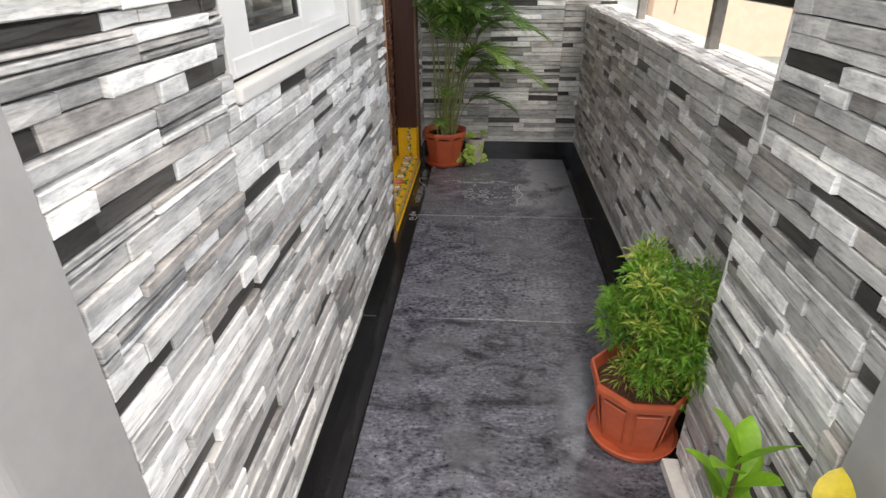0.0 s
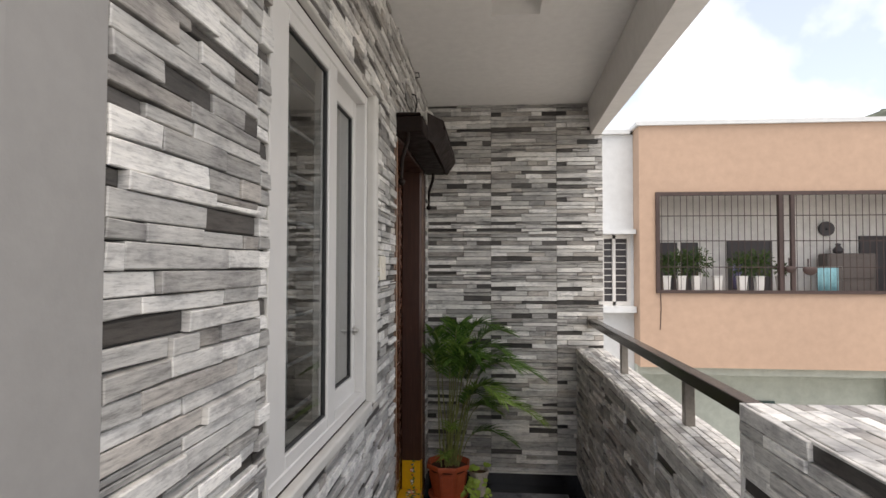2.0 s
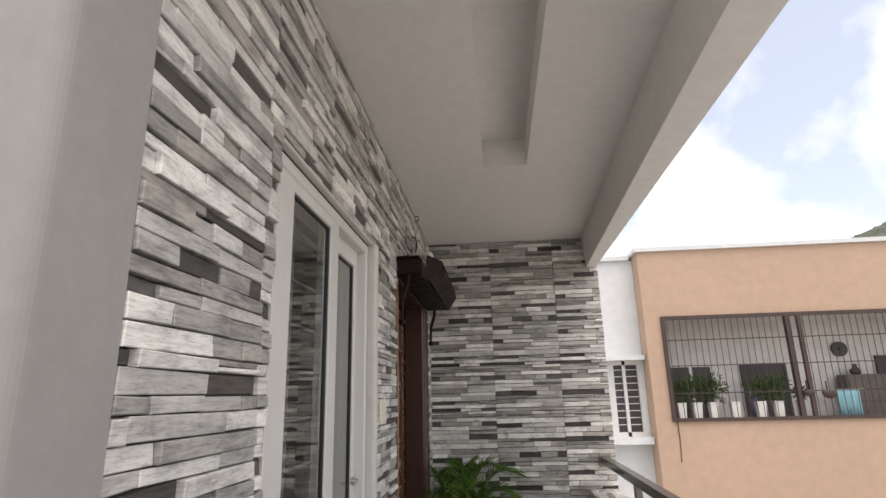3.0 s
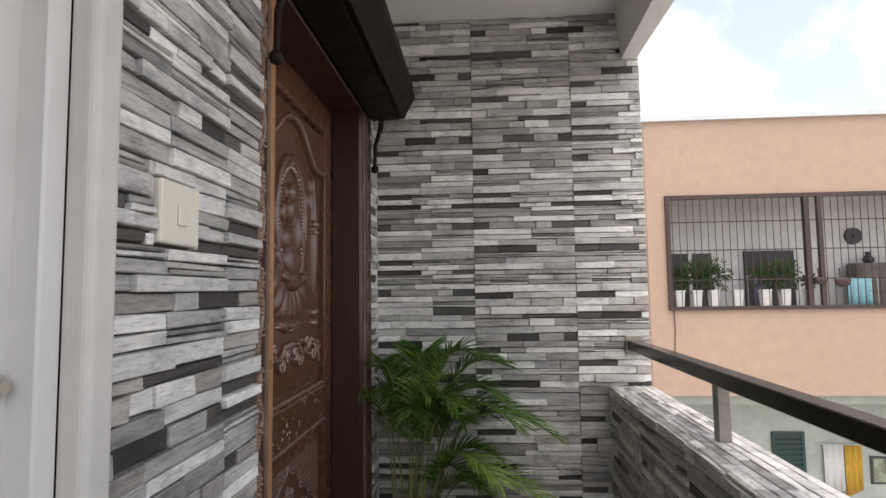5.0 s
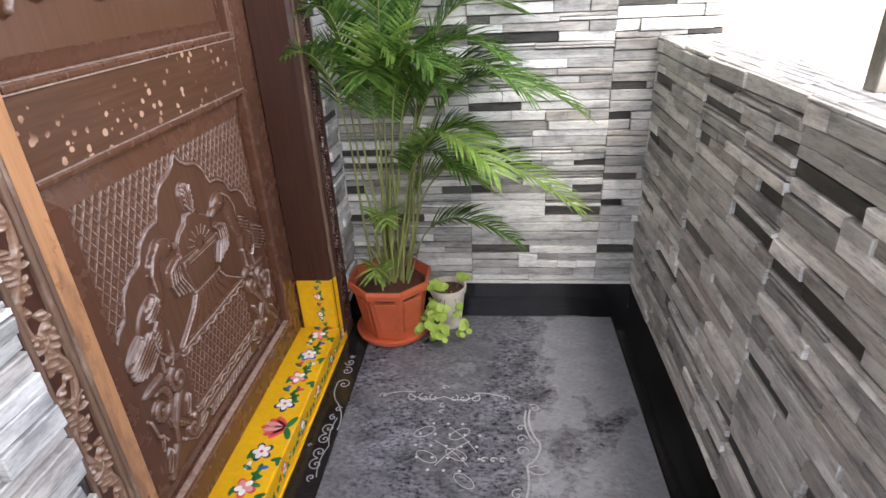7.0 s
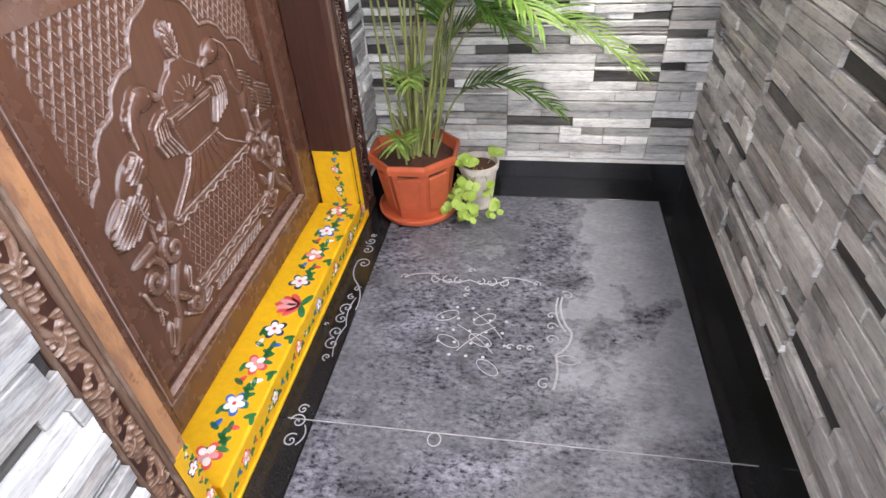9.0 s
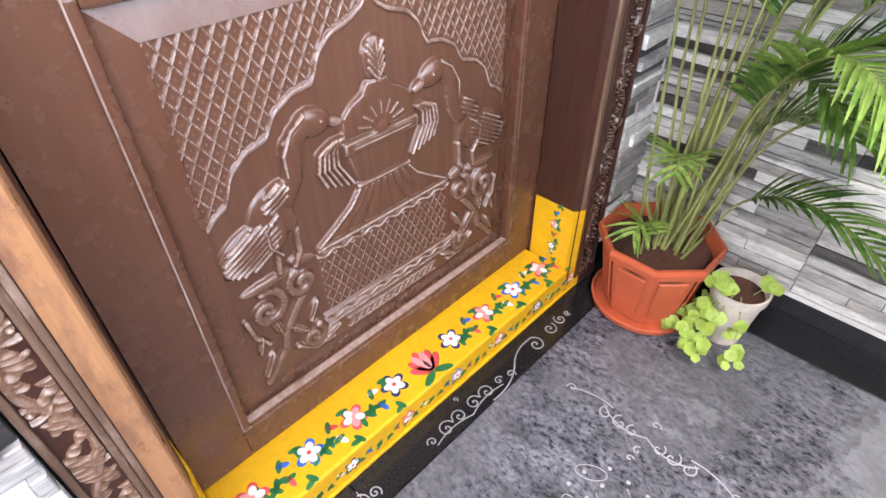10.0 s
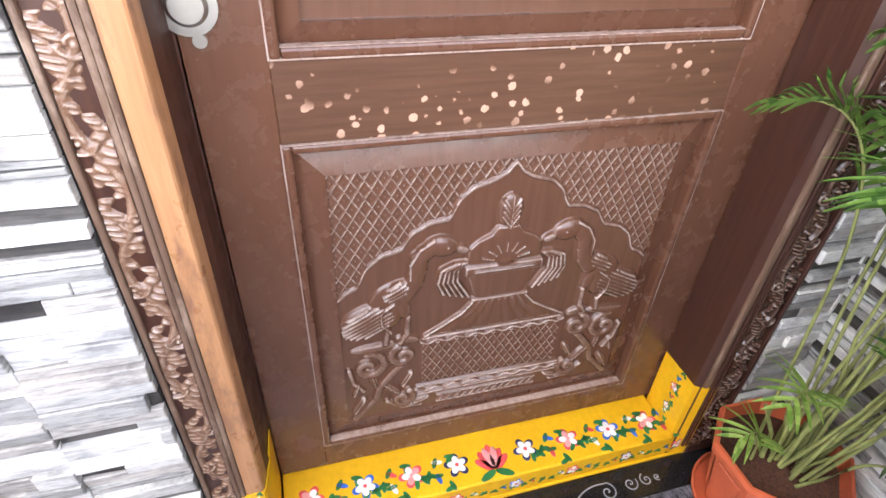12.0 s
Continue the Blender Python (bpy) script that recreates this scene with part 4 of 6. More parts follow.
linked("carved_strip", mesh_from("carved_strip", v, f, M_RUBDARK, None, True), jamb, "dark carved running vine with pale rubbed spots")
bm = bmesh.new()
box(bm, (FX - 0.008, RIN + 0.012, 0.27), (FX + 0.003, RIN + 0.03, 2.14), 0.005, 3)
part("pale_bead", bm, M_CARVE, jamb, "pale worn bead")
bm = bmesh.new()
for y in (RIN + 0.036, RIN + 0.046, RGT - 0.006):
    box(bm, (FX - 0.008, y - 0.0042, 0.035), (FX + 0.006, y + 0.0042, 2.14), 0.003, 2)
part("bead", bm, M_FRAME, jamb)
bm = bmesh.new()
box(bm, (LX - 0.008, RIN + 0.05, 0.0005), (FX + 0.008, RGT + 0.001, 0.034), 0.003)
part("foot", bm, M_FRAME, jamb)
bm = bmesh.new()
prism(bm, [(FX + 0.0045, RIN + 0.052), (FX + 0.0045, RIN + 0.044), (FX - 0.012, RIN - 0.0015), (-0.393, RIN - 0.0015), (-0.393, RIN + 0.0005), (FX - 0.02, RIN + 0.0005), (FX - 0.006, RIN + 0.052)], 0.002, 0.266)
part("painted_return", bm, M_YELLOW, jamb, "yellow painted foot of the jamb")
adopt(door_1, jamb)
bm = bmesh.new()
box(bm, (-0.46, LFT, 2.141), (FX, RGT, 2.218), 0.004)
adopt(door_1, part("head", bm, M_FRAME))

# painted threshold
threshold = tagged(new("threshold"), "yellow painted door threshold with flowers and leaves", "threshold", "", "structure")
TX = -0.268
bm = bmesh.new()
box(bm, (-0.425, YC - 0.497, 0.001), (TX, RIN - 0.003, THR), 0.006, 3)
box(bm, (TX, YC - 0.535, 0.001), (TX + 0.006, RIN + 0.046, 0.012), 0.002)
adopt(threshold, part("sill", bm, M_YELLOW))


def petal(bm, cx, cy, r, ang, length, idx, z, h=0.0009):
    """A low leaf-shaped dab of paint."""
    c, s = math.cos(ang), math.sin(ang)
    pts = []
    for k in range(10):
        t = 2 * math.pi * k / 10
        a, b = length * 0.5 * (1 + math.cos(t)), r * math.sin(t)
        pts.append((cx + a * c - b * s, cy + a * s + b * c))
    top = [bm.verts.new((x, y, z + h)) for x, y in pts]
    low = [bm.verts.new((cx + (x - cx) * 1.06, cy + (y - cy) * 1.06, z)) for x, y in pts]
    bm.faces.new(top).material_index = idx
    for i in range(10):
        bm.faces.new((low[i], low[(i + 1) % 10], top[(i + 1) % 10], top[i])).material_index = idx


PAINTS = [M_PETAL, M_RED, M_BLUE, M_NAVY, M_LEAFP, M_PINK, M_YELLOW]


def flower(size, outer):
    bm = bmesh.new()
    for i in range(5):
        a = 2 * math.pi * i / 5 + 0.3
        petal(bm, 0.006 * size * math.cos(a), 0.006 * size * math.sin(a), 0.0085 * size, a, 0.021 * size, outer, 0.0)
        petal(bm, 0.002 * size * math.cos(a), 0.002 * size * math.sin(a), 0.0068 * size, a, 0.018 * size, 5 if outer == 1 and i % 2 else 0, 0.0009)
    petal(bm, -0.004 * size, 0, 0.004 * size, 0, 0.008 * size, 5 if outer == 1 else 1, 0.0018)
    me = bpy.data.meshes.new("painted_flower")
    bm.to_mesh(me)
    bm.free()
    for m in PAINTS:
        me.materials.append(m)
    return me


def sprig(seed, size):
    rnd = random.Random(seed)
    bm = bmesh.new()
    for i in range(7):
        t = -0.03 + 0.01 * i
        petal(bm, 0.006 * math.sin(i * 1.3) * size, t * size, 0.0034 * size, (1 if i % 2 else -1) * rnd.uniform(0.5, 1.2), 0.016 * size, 4 if i != 3 else rnd.choice((1, 2, 0)), 0.0)
    me = bpy.data.meshes.new("painted_sprig")
    bm.to_mesh(me)
    bm.free()
    for m in PAINTS:
        me.materials.append(m)
    return me


FLOWERS = {o: flower(1.14, o) for o in (1, 2, 3)}
SPRIGS = [sprig(s, 1.5) for s in (1, 2, 3)]
row = ((-0.439, 1), (-0.316, 2), (-0.207, 1), (-0.096, 3), (0.08, 3), (0.196, 1), (0.309, 2), (0.418, 1))
for d, o in row:
    ob = linked("painted_flower", FLOWERS[o], threshold)
    ob.matrix_world = Matrix.Translation((-0.328, YC + d, THR + 0.0003)) @ Matrix.Rotation(d * 9, 4, "Z")
for k, d in enumerate((-0.376, -0.262, -0.152, 0.138, 0.252, 0.364, 0.452)):
    for off, tilt in ((-0.014, 0.5), (0.016, -0.5)):
        ob = linked("painted_sprig", SPRIGS[(k + (off > 0)) % 3], threshold)
        ob.matrix_world = Matrix.Translation((-0.328 + off, YC + d, THR + 0.0003)) @ Matrix.Rotation(tilt, 4, "Z") @ Matrix.Scale(1.12, 4)
bm = bmesh.new()
for a in (-0.9, -0.5, 0.0, 0.5, 0.9):
    petal(bm, -0.01, 0, 0.007, a, 0.045 - abs(a) * 0.012, 1, 0.0)
for a in (-0.25, 0.25):
    petal(bm, -0.006, 0, 0.006, a, 0.036, 5, 0.0009)
for a in (-2.0, 2.0):
    petal(bm, -0.012, 0, 0.006, a, 0.03, 4, 0.0)
lotus = part("painted_lotus", bm, PAINTS, threshold, "red painted lotus")
lotus.matrix_world = Matrix.Translation((-0.31, YC - 0.01, THR + 0.0003)) @ Matrix.Rotation(math.pi, 4, "Z") @ Matrix.Scale(1.45, 4)
up = Matrix(((0, 0, 1, TX + 0.0003), (0, 1, 0, 0), (-1, 0, 0, 0.045), (0, 0, 0, 1)))
for k in range(13):
    d = -0.45 + 0.075 * k
    ob = linked("painted_sprig", SPRIGS[k % 3], threshold)
    ob.matrix_world = up @ Matrix.Translation((0, YC + d, 0)) @ Matrix.Scale(0.8, 4)
    if k % 2 == 0:
        ob = linked("painted_flower", FLOWERS[(1, 3, 1, 2)[k // 2 % 4]], threshold)
        ob.matrix_world = up @ Matrix.Translation((0, YC + d + 0.037, 0)) @ Matrix.Scale(0.62, 4)
splay = Matrix(((0, 0, 1, -0.2635), (1, 0, 0, YC - 0.530), (0, 1, 0, 0), (0, 0, 0, 1)))
for z, o in ((0.115, 1), (0.205, 3)):
    ob = linked("painted_flower", FLOWERS[o], threshold)
    ob.matrix_world = Matrix.Translation((0, 0, z)) @ splay @ Matrix.Scale(0.52, 4)
for z, k in ((0.07, 0), (0.16, 1), (0.235, 2)):
    ob = linked("painted_sprig", SPRIGS[k], threshold)
    ob.matrix_world = Matrix.Translation((0, 0, z)) @ splay @ Matrix.Scale(0.55, 4)
for z, o, k in ((0.205, 1, 0.5), (0.135, 3, 0.42)):
    ob = linked("painted_flower", FLOWERS[o], threshold)
    ob.matrix_world = Matrix.Translation((-0.328, RIN - 0.0018, z)) @ Matrix.Rotation(math.pi / 2, 4, "X") @ Matrix.Scale(k, 4)
for z, k in ((0.235, 0), (0.17, 1), (0.11, 2)):
    ob = linked("painted_sprig", SPRIGS[k], threshold)
    ob.matrix_world = Matrix.Translation((-0.328, RIN - 0.0018, z)) @ Matrix.Rotation(math.pi / 2, 4, "X") @ Matrix.Scale(0.75, 4)

# hood over the door
hood = empty("door_hood", LX, YC, 2.22, "near-black carved wooden hood fixed over the door", "door hood")
bm = bmesh.new()
box(bm, (LX + 0.004, 2.535, 2.142), (-0.132, 3.76, 2.216), 0.006, 2)
box(bm, (LX + 0.001, 2.535, 2.219), (-0.145, 3.76, 2.232), 0.004)
adopt(hood, part("cornice", bm, M_HOOD))
bm = bmesh.new()
prof = [(-0.131, 2.145), (-0.11, 2.132), (-0.062, 2.188), (-0.052, 2.2), (-0.052, 2.222), (-0.066, 2.226), (-0.066, 2.248), (-0.058, 2.252), (-0.062, 2.268), (-0.131, 2.275)]
k = len(prof)
a = [bm.verts.new((x, 2.70 + 0.16 * (x + 0.131) / 0.08, z)) for x, z in prof]
b = [bm.verts.new((x, 3.75 - 0.10 * (x + 0.131) / 0.08, z)) for x, z in prof]
for i in range(k):
    bm.faces.new((a[i], a[(i + 1) % k], b[(i + 1) % k], b[i]))
bm.faces.new(a[::-1])
bm.faces.new(b)
bmesh.ops.recalc_face_normals(bm, faces=bm.faces)
adopt(hood, part("canopy", bm, M_HOOD))
for i in range(33):
    y = 2.865 + i * 0.0235
    bm = bmesh.new()
    box(bm, (-0.066, y, 2.228), (-0.056, y + 0.013, 2.246), 0.002)
    adopt(hood, part("dentil", bm, M_HOOD))
for y in (2.56, 3.715):
    bm = bmesh.new()
    tube(bm, [(LX + 0.02, y, 2.2), (LX + 0.06, y, 2.19), (LX + 0.055, y, 2.1), (LX + 0.03, y, 2.02), (LX + 0.028, y, 1.93)], 0.014, 0.007, 8)
    bmesh.ops.create_uvsphere(bm, u_segments=12, v_segments=8, radius=0.017, matrix=Matrix.Translation((LX + 0.028, y, 1.915)))
    adopt(hood, part("bracket", bm, M_HOOD, None, "", True))

# switch, bulb and hook
sw = empty("switch_plate", LX, 2.21, 1.5, "cream plastic switch plate on the stone wall", "switch")
bm = bmesh.new()
box(bm, (LX - BACK, SWITCH[0] + 0.001, SWITCH[2] + 0.001), (LX + 0.012, SWITCH[1] - 0.001, SWITCH[3] - 0.001), 0.004, 2)
adopt(sw, part("plate", bm, M_PLATE))
bm = bmesh.new()
box(bm, (LX + 0.012, 2.201, 1.498), (LX + 0.016, 2.225, 1.531), 0.002)
adopt(sw, part("rocker", bm, M_PLATE))
bulb = empty("bulb_holder", LX, 3.16, 2.49, "white bulb in an angled holder above the door hood", "lamp")
bm = bmesh.new()
rod(bm, (LX + 0.002, 3.2, 2.41), (LX + 0.02, 3.2, 2.41), 0.032, 18)
rod(bm, (LX + 0.02, 3.2, 2.41), (LX + 0.05, 3.2, 2.40), 0.02, 16)
adopt(bulb, part("holder", bm, M_UPVC))
bm = bmesh.new()
bmesh.ops.create_uvsphere(bm, u_segments=18, v_segments=12, radius=0.034, matrix=Matrix.Translation((LX + 0.078, 3.2, 2.39)))
adopt(bulb, part("globe", bm, M_UPVC, None, "", True))
bm = bmesh.new()
tube(bm, [(LX, 3.02, 2.47), (LX + 0.03, 3.02, 2.46), (LX + 0.035, 3.05, 2.43), (LX + 0.02, 3.1, 2.40), (LX + 0.01, 3.16, 2.41)], 0.004, 0.004, 6)
tagged(part("cable", bm, M_GASKET), "short looped black cable beside the bulb", "cable")
bm = bmesh.new()
tube(bm, [(LX, 3.15, 2.63), (LX + 0.03, 3.15, 2.63), (LX + 0.034, 3.15, 2.605), (LX + 0.012, 3.15, 2.60)], 0.0035, 0.0035, 6)
tagged(part("wall_hook", bm, M_GASKET), "small black hook high on the stone wall", "hook")

# ---- handrail ----
rail = empty("handrail", 0.87, 2.6, PAR, "dark brown square-section steel handrail on posts", "handrail")
bm = bmesh.new()
box(bm, (0.845, BY + 0.001, 1.122), (0.895, EY - 0.004, 1.166), 0.003)
adopt(rail, part("bar", bm, M_RAIL))
for y in (1.34, 2.07, 3.006):
    bm = bmesh.new()
    box(bm, (0.853, y - 0.017, PAR + 0.001), (0.888, y + 0.017, 1.121), 0.002)
    adopt(rail, part("post", bm, M_POST))
bm = bmesh.new()
box(bm, (0.835, EY - 0.013, 1.10), (0.905, EY - 0.004, 1.185), 0.002)
adopt(rail, part("wall_plate", bm, M_POST))


# ---- pots and plants ----
def pot(name_of, cx, cy, r, h, phase, squash=1.0):
    """Octagonal planter on a round saucer, with soil."""
    bm = bmesh.new()
    lathe(bm, [(r * 0.58, 0.006), (r * 0.84, 0.004), (r * 0.89, 0.010), (r * 0.92, 0.026), (r * 0.885, 0.028), (r * 0.85, 0.014), (r * 0.56, 0.0135)], 40, cx, cy, 0, squash)
    adopt(name_of, part("saucer", bm, M_TERRA, None, "", False))
    bm = bmesh.new()
    lathe(bm, [(r * 0.66, 0.015), (r * 0.70, 0.017), (r * 0.73, 0.05), (r * 0.9, h - 0.035), (r * 0.92, h - 0.033), (r * 1.0, h - 0.03), (r * 1.02, h - 0.012), (r * 1.0, h), (r * 0.95, h), (r * 0.93, h - 0.012), (r * 0.88, h - 0.04), (r * 0.5, h - 0.042)], 8, cx, cy, phase, squash)
    body = part("pot", bm, M_TERRA)
    bm = bmesh.new()
    for i in range(8):
        t = phase + 2 * math.pi * (i + 0.5) / 8
        q = Matrix.Translation((cx, cy, 0)) @ Matrix.Rotation(t, 4, "Z")
        w = r * 0.24
        pts = [(r * 0.70, -w * 0.8, 0.045), (r * 0.70, w * 0.8, 0.045), (r * 0.835, w, h - 0.05), (r * 0.835, -w, h - 0.05)]
        n_ = 0.003
        lo = [bm.verts.new(q @ Vector(p)) for p in pts]
        hi = [bm.verts.new(q @ Vector((p[0] + n_, p[1] * 0.94, p[2] + (0.003 if k < 2 else -0.003)))) for k, p in enumerate(pts)]
        bm.faces.new(hi)
        for k in range(4):
            bm.faces.new((lo[k], lo[(k + 1) % 4], hi[(k + 1) % 4], hi[k]))
    part("side_panel", bm, M_TERRA, body)
    adopt(name_of, body)
    bm = bmesh.new()
    rings = lathe(bm, [(r * 0.86, h - 0.045), (r * 0.855, h - 0.036), (r * 0.6, h - 0.03), (r * 0.25, h - 0.026)], 24, cx, cy, 0, squash)
    for v in bm.verts:
        v.co.z += random.uniform(-0.003, 0.003)
    adopt(name_of, part("soil", bm, M_SOIL))


def inside(p):
    """Keep foliage clear of the walls."""
    return Vector((min(max(p.x, LX + 0.008), (RX if p.y > BY else BLKX - 0.004) - 0.006 if p.z < PAR + 0.02 else 2.0), min(p.y, EY - 0.008), max(p.z, 0.004)))


def frond(base, lean, length, rise, droop, seed, pairs=26, leaf_len=0.12, width=0.0068):
    """An arching palm frond: midrib and two rows of narrow leaflets."""
    rnd = random.Random(seed)
    d = Vector((math.cos(lean), math.sin(lean), 0))
    pts = []
    N = 18
    for i in range(N + 1):
        t = i / N
        pts.append(Vector(base) + d * length * (0.22 * t + 0.78 * t * t) + Vector((0, 0, rise * math.sin(min(1.0, t * 1.02) * math.pi * 0.56) - droop * t ** 3)))
    stem = bmesh.new()
    tube(stem, [inside(p) for p in pts], 0.0036, 0.0011, 5)
    V, F = [], []
    for k in range(pairs):
        t = 0.3 + 0.7 * k / (pairs - 1)
        i = min(N - 1, int(t * N))
        p = pts[i].lerp(pts[i + 1], t * N - i)
        tan = (pts[i + 1] - pts[i]).normalized()
        side = tan.cross(Vector((0, 0, 1)))
        side = side.normalized() if side.length > 0.05 else Vector((-d.y, d.x, 0))
        upv = side.cross(tan)
        L = leaf_len * (0.55 + 0.75 * math.sin(math.pi * min(1, (t - 0.3) / 0.7 * 0.82 + 0.16))) * rnd.uniform(0.88, 1.08)
        for s in (-1, 1):
            way = (side * s * 0.78 + tan * (0.62 + 0.5 * (t - 0.3)) + upv * 0.30 + Vector((rnd.uniform(-0.07, 0.07), rnd.uniform(-0.07, 0.07), rnd.uniform(-0.08, 0.05)))).normalized()
            nrm = way.cross(upv).normalized()
            row_ = []
            for j in range(5):
                u = j / 4
                c = p + way * L * u + Vector((0, 0, -0.22 * L * u * u))
                w = width * (0.45 + 1.1 * math.sin(math.pi * (0.12 + 0.83 * u))) * 0.5 * (1 - 0.6 * u ** 3)
                fold = upv * w * 0.5
                row_.append([inside(c + nrm * w + fold), inside(c - fold * 0.2), inside(c - nrm * w + fold)])
            for r0, r1 in zip(row_, row_[1:]):
                q = len(V)
                V += r0 + r1
                F += [(q, q + 1, q + 4, q + 3), (q + 1, q + 2, q + 5, q + 4)]
    return stem, V, F


PX, PY = -0.1, 3.742
palm = empty("potted_palm", PX, PY, 0, "tall green areca palm in an eight-sided terracotta pot with saucer", "potted plant")
pot(palm, PX, PY, 0.148, 0.228, math.pi / 8)
rnd = random.Random(4)
fronds = [
    # base offset x y, base height, direction in degrees, reach, rise, droop, pairs, leaf length, young
    (0.02, 0.01, 0.72, -20, 0.20, 0.44, 0.02, 34, 0.14, 0), (0.03, 0.02, 0.72, 10, 0.30, 0.40, 0.05, 34, 0.14, 0), (-0.01, 0.01, 0.70, -125, 0.13, 0.40, 0.0, 28, 0.12, 0),
    (-0.03, -0.01, 0.66, -114, 0.22, 0.34, 0.0, 18, 0.12, 0), (0.05, 0.01, 0.62, -6, 0.46, 0.34, 0.15, 36, 0.135, 0), (0.05, 0.0, 0.46, -14, 0.50, 0.27, 0.19, 32, 0.13, 1),
    (0.05, 0.01, 0.32, -2, 0.33, 0.16, 0.12, 24, 0.11, 0), (-0.01, 0.0, 0.68, -48, 0.13, 0.34, 0.03, 28, 0.13, 1), (0.01, -0.01, 0.64, -45, 0.22, 0.38, 0.06, 32, 0.13, 0),
    (0.04, 0.0, 0.64, -24, 0.36, 0.36, 0.12, 34, 0.135, 0), (0.0, -0.03, 0.36, -72, 0.11, 0.16, 0.02, 9, 0.085, 1), (-0.01, -0.04, 0.2, -95, 0.06, 0.12, 0.02, 8, 0.08, 1),
    (0.0, 0.03, 0.70, 40, 0.16, 0.40, 0.0, 28, 0.125, 0), (-0.03, 0.01, 0.62, -150, 0.07, 0.36, 0.0, 24, 0.12, 0), (0.03, 0.0, 0.48, -34, 0.24, 0.26, 0.08, 26, 0.12, 0),
    (0.01, 0.02, 0.72, -60, 0.10, 0.42, 0.0, 30, 0.13, 0), (0.03, 0.01, 0.66, -14, 0.28, 0.38, 0.08, 32, 0.13, 0),
    (0.03, 0.02, 0.46, 8, 0.26, 0.30, 0.06, 28, 0.12, 0),
    (0.02, 0.0, 0.58, -30, 0.18, 0.36, 0.05, 32, 0.14, 0), (0.0, 0.0, 0.60, -80, 0.14, 0.36, 0.03, 30, 0.135, 0), (0.03, 0.02, 0.56, 18, 0.24, 0.36, 0.06, 30, 0.135, 0),
    (0.04, -0.01, 0.52, -38, 0.34, 0.30, 0.13, 32, 0.13, 1), (0.02, 0.02, 0.40, 0, 0.26, 0.24, 0.09, 26, 0.12, 1),
]
for i, (ox, oy, bz, ang, reach, rise, droop, pairs, ll, young) in enumerate(fronds):
    lean = radians(ang)
    out = 0.015 + 0.07 * min(1.0, bz / 0.7) * min(1.0, reach / 0.3)
    base = (PX + ox * 1.2 + out * math.cos(lean), min(PY + oy * 1.2 + out * math.sin(lean), EY - 0.05), bz)
    stem, V, F = frond(base, radians(ang), reach, rise, droop, 100 + i, pairs, ll)
    foot = Vector((PX + ox * 0.8 + rnd.uniform(-0.03, 0.03), PY + oy * 0.8 + rnd.uniform(-0.03, 0.03), 0.192))
    tube(stem, [foot, foot.lerp(Vector(base), 0.5) + Vector((rnd.uniform(-0.012, 0.012), rnd.uniform(-0.012, 0.012), 0)), base], 0.0046, 0.0036, 6)
    fr = part("frond", stem, M_STEM, None, "", True)
    tagged(linked("leaf_blade", mesh_from("leaf_blade", V, F, M_PALMY if young else M_PALM, None, True), fr), kind="stuff")
    adopt(palm, fr)
for i in range(7):
    bm = bmesh.new()
    a = 2 * math.pi * i / 7 + rnd.uniform(-0.2, 0.2)
    r = rnd.uniform(0.012, 0.04)
    p0 = Vector((PX + r * math.cos(a), PY + r * math.sin(a), 0.19))
    hgt = rnd.uniform(0.16, 0.42)
    tube(bm, [p0, p0 + Vector((0.3 * r * math.cos(a), 0.3 * r * math.sin(a), hgt * 0.5)), p0 + Vector((1.6 * r * math.cos(a) + rnd.uniform(-0.02, 0.02), 1.6 * r * math.sin(a), hgt))], 0.0065, 0.0035, 6)
    adopt(palm, part("stem", bm, M_STEM, None, "", True))


def leaf_cloud(spots, length, width, seed, bend=0.2, up=0.35):
    """Small pointed leaves in tufts at the given spots."""
    rnd = random.Random(seed)
    V, F = [], []
    for c, r, count in spots:
        for _ in range(count):
            d = Vector((rnd.gauss(0, 1), rnd.gauss(0, 1), rnd.gauss(up, 0.8))).normalized()
            p = Vector(c) + d * r * rnd.uniform(0.2, 0.95)
            L = length * rnd.uniform(0.65, 1.2)
            d = (d + Vector((rnd.gauss(0, 0.5), rnd.gauss(0, 0.5), rnd.gauss(0.1, 0.4)))).normalized()
            s = d.cross(Vector((rnd.gauss(0, 1), rnd.gauss(0, 1), rnd.gauss(0, 1)))).normalized() * width
            m = p + d * L * 0.5 + Vector((0, 0, bend * L * 0.2))
            e = p + d * L - Vector((0, 0, bend * L))
            q = len(V)
            V += [inside(p), inside(m + s), inside(e), inside(m - s)]
            F += [(q, q + 1, q + 2, q + 3)]
    return V, F


# bushy plant by the parapet
AX, AY = 0.608, 1.38
aralia = empty("potted_shrub", AX, AY, 0, "bushy bright green fine-leaved shrub in a terracotta pot", "potted plant")
pot(aralia, AX, AY, 0.138, 0.222, math.pi / 8)
rnd = random.Random(12)
tufts = []
for i in range(84):
    a, h = rnd.uniform(0, 2 * math.pi), rnd.uniform(0, 1)
    r = rnd.uniform(0.03, 0.125) * (0.8 + 0.5 * math.sin(math.pi * h))
    tufts.append((Vector((AX + 0.02 + r * math.cos(a), AY + 0.0 + 1.2 * r * math.sin(a), 0.245 + 0.315 * h)), rnd.uniform(0.034, 0.05), 84, rnd.random()))
for i in range(12):
    tufts.append((Vector((AX + rnd.uniform(0.05, 0.12), AY - rnd.uniform(0.02, 0.13), rnd.uniform(0.2, 0.36))), 0.042, 80, rnd.uniform(0.4, 1.0)))
